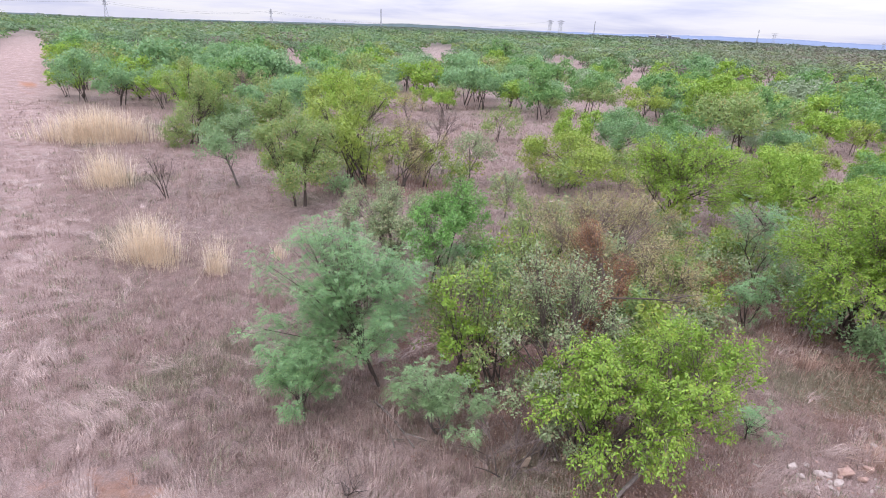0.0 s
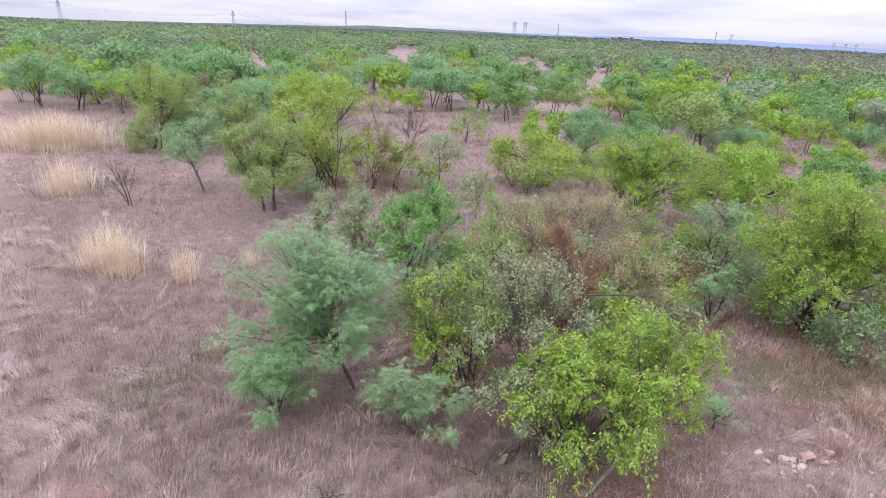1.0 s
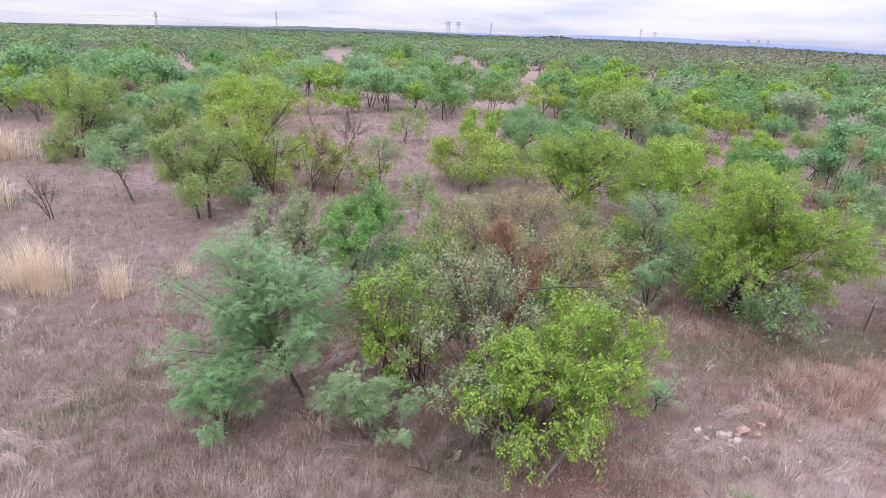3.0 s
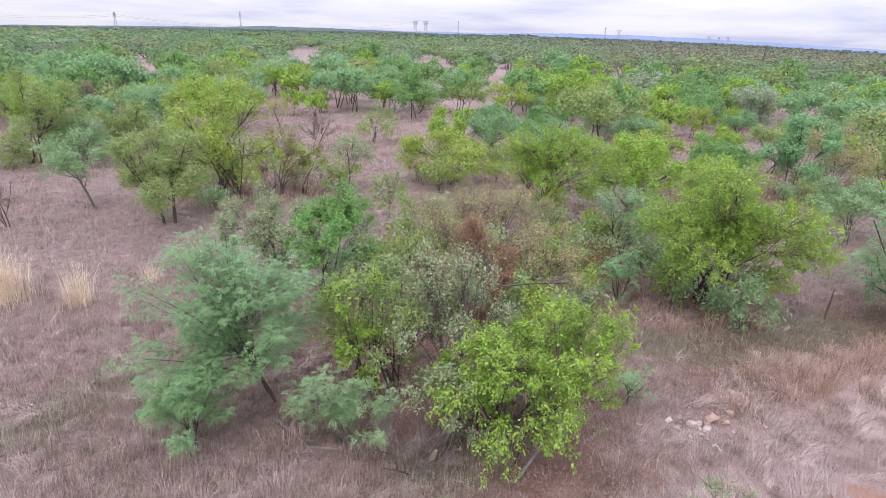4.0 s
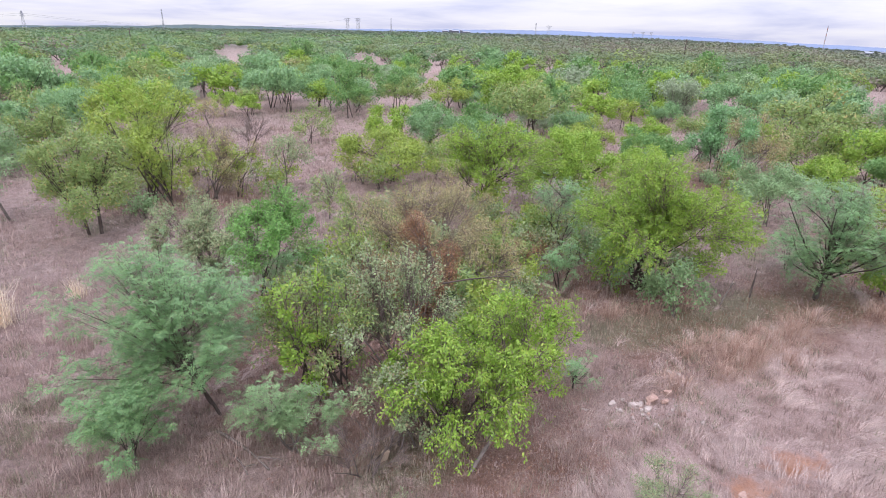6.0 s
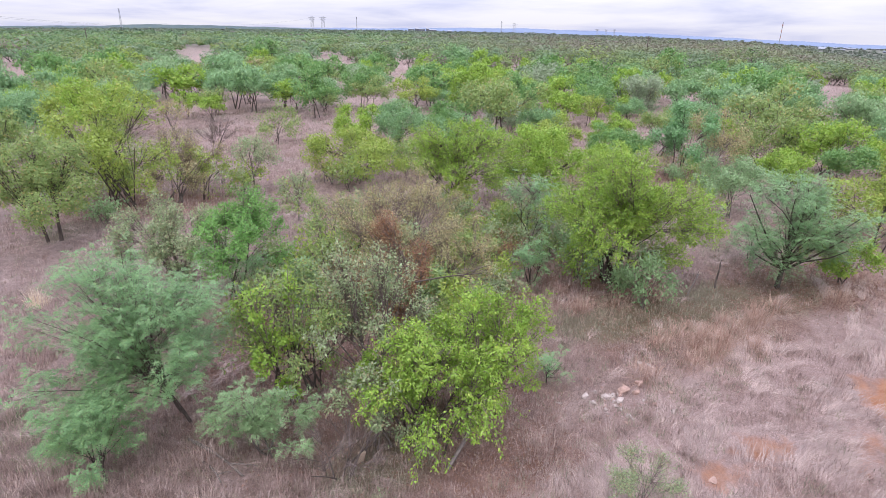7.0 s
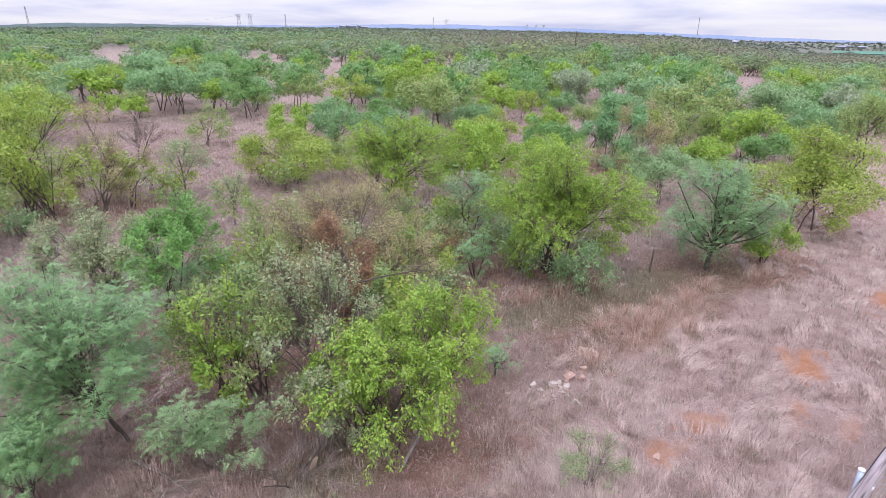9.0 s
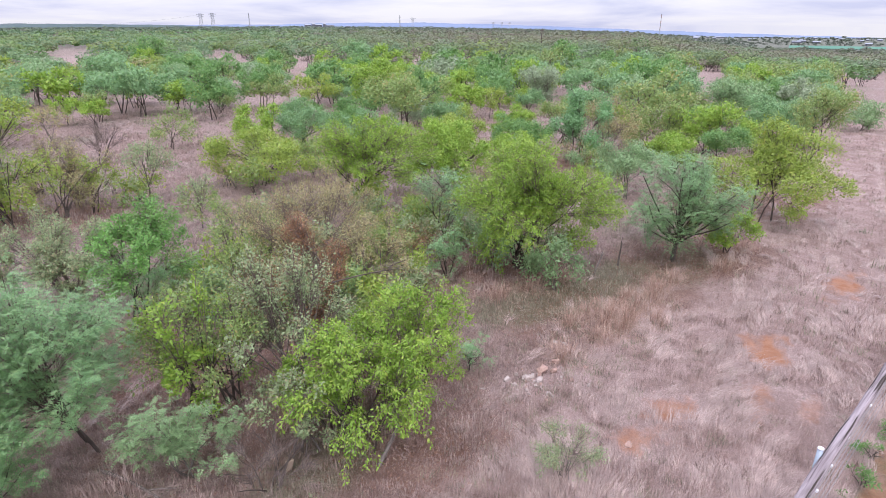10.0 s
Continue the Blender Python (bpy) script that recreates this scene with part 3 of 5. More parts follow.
# the clump of shrubs close to the fence
plant("teal", "feathery blue-green acacia on a slim dark trunk", -2.27, 8.69, 3.15, 3.0, -0.33, 2, thick=2.1, lobes=24, per=1.25, big=0.92, name="acacia", stray=0.06)
plant("teal", "small blue-green acacia sapling beside the taller one", -3.10, 7.65, 1.78, 1.45, 0.0, 2, name="acacia", thick=1.7, per=1.2, big=0.92, low=0.03, stray=0.06)
plant("pale_teal", "low pale grey-green acacia shrub in dry grass", -0.81, 7.55, 1.5, 1.5, 0.0, 3, name="acacia_shrub", category="shrub", thick=1.6, per=1.1, big=0.95, low=0.03)
plant("lime", "dense lime-green bushwillow drooping to the ground", 1.7, 7.3, 2.15, 2.7, 0.0, 8, seed=5, lobes=26, thick=1.4, droop=0.45, low=0.2, big=0.76, per=1.45, stray=0.2, name="bushwillow", category="shrub")
plant("lime", "upright lime-green bushwillow with long leafy shoots", 2.65, 7.55, 2.5, 2.1, 0.0, 6, lobes=16, thick=1.2, low=0.05, big=0.76, per=1.4, name="bushwillow", category="shrub", stray=0.25)
plant("grey", "grey-green shrub among the lime-green leaves", 0.85, 7.35, 1.55, 1.4, 0.0, 5, thick=1.3, name="grey_shrub", category="shrub", per=1.2)
plant("grey", "twiggy grey-leaved shrub with dead branches", 1.1, 8.75, 2.95, 2.6, -0.1, 7, lobes=15, thick=1.4, name="grey_shrub", category="shrub", per=1.1)
plant("olive", "olive and lime leaved shrub with open twigs", 0.0, 9.15, 2.5, 2.5, -0.2, 6, lobes=14, thick=1.1, name="bushwillow", category="shrub", droop=0.2)
plant("lime", "thin lime-leaved shrub with open twigs", -0.35, 9.0, 2.4, 1.9, -0.1, 4, thick=0.6, lobes=12, name="bushwillow", category="shrub")
plant("bare", "tangle of dead grey twigs among the leaves", 1.4, 7.45, 1.75, 1.5, 0.0, 7, lobes=12, thick=1.0, name="dead_shrub", category="shrub")
plant("rust", "shrub with rust-brown dead leaves", 2.1, 10.2, 3.1, 1.7, -0.1, 4, name="dead_shrub", category="shrub", thick=1.7)
plant("dry", "thin olive shrub almost out of leaf", 2.2, 13.3, 2.75, 4.0, 0.0, 9, lobes=18, name="sparse_shrub", category="shrub", thick=1.0, per=1.6)
plant("olive", "thin yellow-olive shrub with open twigs", 0.55, 12.6, 2.3, 2.4, 0.0, 5, lobes=12, thick=0.6, name="sparse_shrub", category="shrub")
plant("dry", "brown shrub with a few dead leaves", 3.7, 12.0, 2.2, 2.2, 0.0, 6, lobes=12, name="sparse_shrub", category="shrub", per=1.2)
plant("dry", "olive-brown shrub thick with fine twigs", 3.6, 15.6, 2.5, 3.0, 0.0, 7, lobes=14, name="sparse_shrub", category="shrub", per=1.5)
plant("olive", "thin olive shrub beneath a larger tree", 0.9, 16.2, 2.0, 2.3, 0.0, 4, thick=0.6, name="sparse_shrub", category="shrub")
plant("fresh", "bright green round-crowned tree on several dark stems", -1.45, 12.92, 2.8, 2.35, 0.3, 4, thick=1.3, lobes=13, name="tree")
plant("teal", "blue-green acacia boughs beneath a green crown", -1.2, 12.7, 1.9, 2.3, 0.1, 3, thick=0.7, name="acacia")
plant("grey", "grey-green twiggy shrub beside the green tree", -2.83, 14.3, 2.5, 2.7, -0.2, 6, name="grey_shrub", category="shrub", lobes=14, per=1.7, thick=1.7)
plant("lime", "spreading lime-green tree on a forked dark trunk", 5.3, 18.3, 3.5, 4.1, 0.6, 1, girth=0.09, lobes=20, low=0.3, name="bushwillow", thick=1.25, per=1.1, shell=0.5, big=0.85)
plant("yellow", "small bright yellow-leaved shrub", 4.47, 14.96, 1.2, 1.35, 0.1, 3, name="yellow_shrub", category="shrub")
plant("lime", "large lime-green bushwillow on many leaning stems", 7.6, 11.9, 3.7, 4.1, 0.35, 9, lobes=26, thick=1.5, per=1.5, shell=0.55, big=0.85, low=0.1, girth=0.05, name="bushwillow", stray=0.2)
plant("grey", "grey-green shrub at the bushwillow's foot", 7.9, 11.4, 1.5, 1.3, 0.2, 4, thick=0.45, name="grey_shrub", category="shrub")
plant("teal", "blue-green acacia tucked behind the bushwillow", 6.85, 14.6, 2.65, 2.1, 0.0, 3, name="acacia")
plant("lime", "lime-green bushwillow with an open crown", 9.3, 19.6, 3.0, 3.5, -0.3, 4, name="bushwillow", lobes=13)
plant("teal", "low blue-green shrub with yellowing twigs", 5.73, 12.3, 1.5, 1.6, 0.0, 4, name="acacia_shrub", category="shrub", thick=0.8)
plant("rust", "low brown dead shrub", 5.4, 13.6, 1.1, 1.7, 0.0, 5, thick=0.6, name="dead_shrub", category="shrub")
plant("teal", "wispy low blue-green acacia seedling", 4.2, 8.2, 0.8, 0.85, 0.0, 2, thick=0.5, name="acacia_shrub", category="shrub")
for x, y, size in ((7.9, 3.2, 0.35), (8.6, 3.5, 0.3), (9.3, 3.55, 0.4), (9.9, 3.6, 0.35), (8.9, 3.0, 0.3), (10.6, 4.0, 0.4), (7.2, 2.95, 0.3)):
    plant("green", "low green weed on red earth", x, y, size, size * 1.7, 0.0, 5, thick=0.9, low=0.02, big=0.6, name="weed", category="weed", group="green weeds by the fence")
plant("grey", "thin grey wispy shrub on the cleared strip", 4.1, 5.15, 0.85, 1.2, 0.0, 14, thick=2.8, per=1.5, big=0.5, girth=0.006, stray=0.3, name="grey_shrub", category="shrub")

plant("bare", "low tangle of dark dead twigs at the bush's foot", 0.25, 6.9, 0.95, 1.7, 0.0, 7, thick=1.0, name="dead_shrub", category="shrub", low=0.05)
plant("bare", "low dark dead brushwood in the grass", -1.9, 6.15, 0.45, 0.9, 0.0, 6, thick=0.8, name="dead_shrub", category="shrub", low=0.05)
plant("grey", "low grey-green herb on dry ground", 0.75, 5.95, 0.4, 0.6, 0.0, 5, thick=0.8, name="low_shrub", category="shrub", low=0.05, big=0.6)

# trees behind on the open grass
plant("olive", "olive-green tree on two dark trunks", -6.8, 18.9, 3.05, 3.2, -0.05, 2, thick=1.45, low=0.24, lobes=14, name="tree", girth=0.06)
plant("yellow", "yellow-tipped tree with tangled dark limbs", -5.3, 22.1, 4.1, 3.9, -0.5, 6, lobes=17, name="bushwillow", thick=0.95)
plant("olive", "olive shrub crowding the yellow-tipped tree", -6.3, 23.3, 3.0, 2.6, 0.0, 5, name="tree", thick=0.7)
plant("dry", "brown twiggy shrub almost bare", -3.9, 22.4, 3.0, 2.9, 0.4, 8, name="sparse_shrub", category="shrub", thick=1.6, fine=19)
plant("yellow", "thin yellow-green shrub by bare twigs", -3.0, 22.7, 2.2, 1.4, 0.2, 3, name="yellow_shrub", category="shrub", thick=0.6)
plant("grey", "slim grey-green sapling on a dark stem", -1.17, 23.0, 2.45, 1.6, 0.1, 1, name="sapling", low=0.32, thick=1.3, girth=0.045)
plant("grey", "thin grey-green sapling with few leaves", 0.3, 19.3, 1.95, 1.15, 0.0, 1, name="sapling", low=0.3, girth=0.035)
plant("bare", "leafless grey thorn tree", -3.18, 30.4, 2.4, 2.3, 0.2, 3, name="bare_tree", fine=19, lobes=14)
plant("olive", "sparse olive tree with open forked stems", -0.2, 33.9, 2.2, 2.5, 0.2, 3, name="tree", thick=0.8)
plant("olive", "dense olive-lime tree leafy to the ground", -15.3, 28.0, 4.0, 3.9, 0.3, 4, thick=1.35, low=-0.12, fine=21, name="tree", lobes=14)
plant("lime", "lime-green tree beside a darker one", -16.4, 30.5, 3.9, 3.2, 0.0, 4, low=-0.05, name="bushwillow")
plant("pale_teal", "leaning grey-green thorn tree with one bare stem", -10.0, 20.9, 2.5, 1.8, -0.55, 1, low=0.42, thick=0.7, name="thorn_tree", girth=0.045)
plant("pale_teal", "broad grey-green thorn shrub", -13.3, 27.6, 2.0, 2.8, 0.0, 4, name="acacia")
plant("olive", "olive tree with thin grey stems", -12.5, 31.4, 2.5, 3.2, 0.2, 5, name="tree", low=0.2)
plant("teal", "blue-green acacia with spreading limbs", -13.9, 34.0, 2.9, 4.0, 1.0, 3, name="acacia")
plant("dry", "purplish tree of bare twigs in the bushveld", -19.3, 42.8, 2.9, 3.5, 0.4, 6, name="bare_tree", thick=1.0, fine=19, per=0.5)
plant("lime", "broad lime-green tree standing behind a yellow one", -9.7, 38.0, 3.1, 5.0, -0.4, 6, name="bushwillow", lobes=15)
plant("bare", "small leafless dead sapling", -11.54, 18.5, 1.75, 1.3, -0.1, 3, name="bare_tree", thick=0.9, fine=19, lobes=12)
plant("lime", "domed lime-green tree by the track", -27.4, 42.5, 3.0, 4.4, -0.2, 4, low=0.0, name="bushwillow", lobes=13)
plant("teal", "blue-green acacia on thin pale stems", -29.6, 39.6, 3.4, 3.9, 0.0, 6, low=0.3, name="acacia")
plant("yellow", "flat-topped yellow-green shrub in the open grass", 3.1, 23.85, 2.1, 4.1, 0.0, 6, lobes=15, name="bushwillow", low=0.2)
plant("lime", "lime-green rounded tree with dark stems", 4.3, 30.0, 2.5, 3.0, -0.3, 3, name="bushwillow")
plant("teal", "blue-green acacia with a dark twisted trunk", 6.2, 30.3, 2.45, 3.0, 0.0, 2, name="acacia", girth=0.1)

# along the cleared strip
plant("teal", "blue-green acacia on a stout dark trunk", 11.9, 10.6, 3.25, 2.9, 0.15, 1, girth=0.075, thick=1.8, per=1.3, name="acacia", lobes=24, low=0.04, seed=77)
plant("yellow", "wide yellow-green tree beside the cleared strip", 17.1, 12.1, 2.95, 3.8, 0.4, 5, lobes=19, name="bushwillow", thick=1.4)
plant("teal", "small bushy blue-green acacia", 12.7, 12.4, 1.3, 1.3, -0.1, 2, low=0.25, name="acacia_shrub", category="shrub")
plant("lime", "low lime-green shrub at a tree's foot", 13.7, 10.4, 1.4, 1.9, 0.0, 4, name="bushwillow", category="shrub")
plant("sea", "pale sea-green leafy tree", 17.6, 22.1, 3.05, 2.6, 0.0, 3, name="tree", thick=1.2)
plant("dry", "dark twiggy shrub with black stems", 19.2, 22.1, 2.8, 2.9, 0.2, 8, name="sparse_shrub", category="shrub", thick=1.3, per=1.5)
plant("olive", "wide olive-brown spreading tree", 22.9, 22.6, 2.7, 4.2, -0.1, 6, name="tree", lobes=13)
plant("pale_teal", "pale feathery acacia with thin stems", 15.3, 16.1, 2.15, 2.4, 0.1, 5, low=0.25, name="acacia")
plant("pale_teal", "very small pale acacia", 15.7, 18.2, 1.1, 1.1, 0.1, 2, low=0.25, name="acacia_shrub", category="shrub")
plant("lime", "lime and olive leaved tree", 25.0, 20.8, 2.55, 4.2, 0.0, 5, name="bushwillow", lobes=13)
plant("teal", "broad blue-green acacia tree", 30.9, 21.6, 2.4, 4.2, 0.1, 5, name="acacia")
plant("olive", "dark olive tree hanging low over its shade", 30.9, 18.9, 3.4, 3.8, 0.0, 5, name="tree", thick=1.2)
plant("pale_teal", "rounded blue-grey shrub by the strip", 39.4, 21.3, 1.7, 3.0, 0.0, 5, name="acacia_shrub", category="shrub")
plant("silver", "silvery-leaved tree in the bushveld", 14.6, 34.7, 2.1, 3.3, -0.1, 4, name="silver_tree")
plant("silver", "tall silvery-leaved tree in the bushveld", 27.3, 39.6, 3.5, 3.7, 0.2, 4, name="silver_tree")
plant("lime", "small lime-green tree on dark stems", 26.1, 40.2, 1.7, 2.8, 0.1, 3, name="bushwillow")
plant("lime", "broad lime-green tree in the bushveld", 14.2, 42.2, 3.7, 4.4, 0.5, 5, name="bushwillow")
plant("yellow", "olive-yellow tree with a row of dark stems", 10.7, 45.6, 2.8, 3.8, 0.1, 7, name="bushwillow", low=0.3)
plant("green", "green tree in the middle distance", 9.2, 59.8, 2.6, 3.8, 0.0, 4, name="tree")
plant("teal", "blue-green acacia in the middle distance", 4.1, 50.5, 2.55, 3.9, 0.1, 4, name="acacia")
plant("green", "large dark green tree above the rest", 0.2, 88.0, 5.0, 5.6, -0.4, 3, name="tree", low=0.15, lobes=15, thick=1.2)


# ---------------------------------------------------------------- the woodland beyond
PALETTE = [((0.165, 0.26, 0.135), 0.27), ((0.195, 0.285, 0.10), 0.2), ((0.145, 0.245, 0.095), 0.24), ((0.20, 0.255, 0.115), 0.16),
           ((0.25, 0.315, 0.20), 0.06), ((0.22, 0.29, 0.09), 0.03), ((0.20, 0.175, 0.14), 0.04)]


# open grass between the trees: x, y, half length, half width
GLADES = [(0.9, 39.0, 5.5, 4.5), (-6.7, 51.0, 3.5, 5.0), (8.8, 41.0, 3.0, 4.0), (20.4, 30.4, 5.5, 4.6), (11.4, 42.1, 2.5, 3.5), (-2.0, 33.0, 3.5, 3.5),
          (-17.5, 170.0, 10.0, 20.0), (13.5, 129.0, 9.0, 9.0), (74.7, 63.9, 6.0, 6.0), (-23.2, 64.3, 2.0, 8.0), (-37.4, 106.2, 4.0, 14.0), (52.0, 49.7, 4.0, 4.0), (20.1, 95.3, 5.0, 6.0), (51.5, 56.7, 4.0, 4.0)]


def in_glade(x, y):
    hit = np.zeros(np.shape(x), bool)
    for cx, cy, a, b in GLADES:
        far = math.hypot(cx, cy)
        if far > 90:
            # lanes through the trees that end at the clearing
            u, v = (x * cy - y * cx) / far, (x * cx + y * cy) / far
            hit |= np.hypot(u / (0.45 * a), (v - 0.78 * far) / (0.32 * far)) + 0.4 * wander(x, y, 4.0, 5) < 1
        else:
            hit |= np.hypot((x - cx) / a, (y - cy) / b) + 0.25 * wander(x, y, 3.0, 5) < 1
    return hit


def woodland(name, label, rings, seed):
    """Trees past counting: limbs and leaf sprays as one mesh."""
    rng = np.random.default_rng(seed)
    leaf, wood = Pile(), Pile()
    tints = np.array([c for c, _ in PALETTE])
    share = np.array([p for _, p in PALETTE]); share /= share.sum()
    for r0, r1, spacing, count, size, height in rings:
        area = math.radians(128) / 2 * (r1 * r1 - r0 * r0)
        n = int(area / spacing ** 2)
        r = np.sqrt(rng.uniform(r0 * r0, r1 * r1, n)); az = np.radians(rng.uniform(-52, 76, n))
        x, y = r * np.sin(az), r * np.cos(az)
        red, pale, _ = zones(x, y)
        # clearings, wider along the sight lines that show bare grass
        open_ = wander(x, y, 9.0, 2) + 0.6 * wander(x, y, 23.0, 8)
        stay = (open_ < 0.72) & (pale < 0.25) & ~((x > 0) & (y < 0.45 * x + 8))
        if r0 < 84:
            stay &= (r > 84) | (rng.random(n) < (r - r0) / (84 - r0))
        stay &= ~in_glade(x, y)
        deg = np.degrees(az)
        stay &= ~((deg > 53) & (deg < 76) & (r > 780) & (r < 1170)) & ~((deg > 38) & (r > 640) & (rng.random(n) < 0.2))
        x, y, r = x[stay], y[stay], r[stay]
        n = len(x)
        h = height * rng.lognormal(0, 0.22, n); w = h * rng.uniform(0.95, 1.5, n) * (1 + 0.45 * smooth(100, 220, r))
        z = lie_of_land(x, y)
        pickc = rng.choice(len(tints), n, p=share)
        grove = wander(x, y, 14, 6)
        pickc = np.where((grove > 0.45) & (rng.random(n) < 0.6), 0, pickc)
        azd = np.degrees(np.arctan2(x, y))
        tint = tints[pickc] * rng.uniform(0.8, 1.2, (n, 1))
        dry = np.clip(smooth(6, 28, azd) * smooth(75, 180, r), 0, 1)[:, None] * rng.uniform(0.35, 1.0, (n, 1)) * 0.95
        tint = tint * (1 - dry) + np.array([0.205, 0.18, 0.14]) * dry
        # distance haze painted into the tint: trees farther out go darker and greyer
        haze = (0.75 * smooth(220, 900, r))[:, None]
        tint = tint * (1 - haze) + np.array([0.135, 0.165, 0.135]) * haze
        base = np.stack([x, y, z], -1)
        if r0 < 130:
            k = np.repeat(np.arange(n), 4)
            top = base[k] + np.stack([rng.normal(0, 0.22, len(k)) * w[k], rng.normal(0, 0.22, len(k)) * w[k], 0.65 * h[k]], -1)
            foot = base[k] + np.stack([rng.normal(0, 0.05, len(k)) * w[k], rng.normal(0, 0.05, len(k)) * w[k], np.full(len(k), -0.05)], -1)
            rad = 0.012 * h[k] + 0.012
            wood.add(*tubes(foot, (foot + top) / 2 + rng.normal(0, 0.12, (len(k), 3)), top, rad, rad * 0.4, 2, 3))
        # lobed crowns
        nl = 5
        lob = unit(rng.normal(size=(n, nl, 3))); lob[:, :, 2] = np.abs(lob[:, :, 2]) * 0.9 - 0.25
        half = np.stack([w / 2, w / 2, h * 0.36], -1)
        cen = base[:, None] + np.array([0, 0, 1]) * (h * 0.58)[:, None, None] + lob * half[:, None] * 0.6
        k = np.repeat(np.arange(n), count)
        lp = cen[k, rng.integers(0, nl, len(k))]
        dirs = unit(rng.normal(size=(len(k), 3)) + [0, 0, 0.5])
        p = lp + dirs * half[k] * 0.6 * rng.uniform(0.8, 1.05, (len(k), 1))
        ln = size * rng.uniform(0.65, 1.35, len(k))
        way = unit(rng.normal(size=(len(k), 3)) * [1, 1, 0.3])
        nrm = unit(rng.normal(size=(len(k), 3)) * 0.14 + [0, 0, 0.5] + dirs)
        v, f = sprays(p, way, nrm, ln, ln * 0.75)
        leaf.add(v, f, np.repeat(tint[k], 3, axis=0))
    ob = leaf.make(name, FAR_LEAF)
    tagged(ob, label, "woodland", kind="stuff")
    if wood.v:
        wood.make("stems", BARK, ob, True)
    return ob


SORTS = [("teal", "acacia", "blue-green feathery acacia in the bushveld", 0.17), ("lime", "bushwillow", "lime-green bushwillow in the bushveld", 0.22),
         ("green", "tree", "mid-green leafy tree in the bushveld", 0.24), ("olive", "tree", "olive-green tree in the bushveld", 0.2),
         ("silver", "silver_tree", "silvery-leaved tree in the bushveld", 0.04), ("yellow", "bushwillow", "yellow-green tree in the bushveld", 0.05),
         ("pale_teal", "acacia", "pale grey-green acacia in the bushveld", 0.06), ("dry", "sparse_shrub", "brown twiggy shrub almost bare", 0.03)]


def scatter_trees():
    """The nearest trees of the bushveld, each a thing of its own, grown from a few kinds."""
    rng = np.random.default_rng(21)
    kinds = [[] for _ in SORTS]
    share = np.array([q[3] for q in SORTS]); share /= share.sum()
    spots = list(PLANTED)
    placed = 0
    for _ in range(14000):
        if placed >= 400:
            break
        r, az = 23 * (84 / 23) ** (rng.random() ** 0.75), radians(rng.uniform(-47, 74))
        x, y = r * math.sin(az), r * math.cos(az)
        red, pale, _g = zones(np.array(x), np.array(y))
        clear = wander(x, y, 7.5, 2) + 0.5 * wander(x, y, 19.0, 8)
        if pale > 0.1 or clear > 0.5 or in_glade(x, y) or (r < 35 and az < 0.22) or (x > 0 and y < 0.43 * x + 8.0) or (az < -0.3 and y < 33 - 0.2 * x and x > -30):
            continue
        room = 1.4 if r > 46 else 2.4
        size = rng.lognormal(0.0, 0.2)
        if any((x - a) ** 2 + (y - b) ** 2 < (room * size + 0.32 * c) ** 2 for a, b, c in spots):
            continue
        spots.append((x, y, 2.9 * size))
        k = rng.choice(len(SORTS), p=share)
        if wander(x, y, 13, 6) > 0.4 and rng.random() < 0.3:
            k = 0
        style, name, label, _s = SORTS[k]
        band = 0 if r < 33 else 1 if r < 50 else 2
        same = [o for b, o in kinds[k] if b == band]
        if len(same) < 3:
            ob = plant(style, label, x, y, 2.75, 3.2, 0.0, int(rng.integers(2, 6)), name=name, fine=(34, 54, 84)[band], low=0.32, girth=0.04, thick=1.2, group="bushveld trees", category="tree")
            PLANTED.pop()
            kinds[k].append((band, ob))
            m = ob.matrix_world.copy()
            ob.scale = (size,) * 3
        else:
            src = same[int(rng.integers(len(same)))]
            flat = pose(x, y, float(lie_of_land(np.array(x), np.array(y))), 0, 0, rng.uniform(0, 360))
            ob = copy_thing(src, flat)
            ob.scale = (size * rng.uniform(0.9, 1.15), size * rng.uniform(0.9, 1.15), size * rng.uniform(0.85, 1.1))
        placed += 1
    return spots


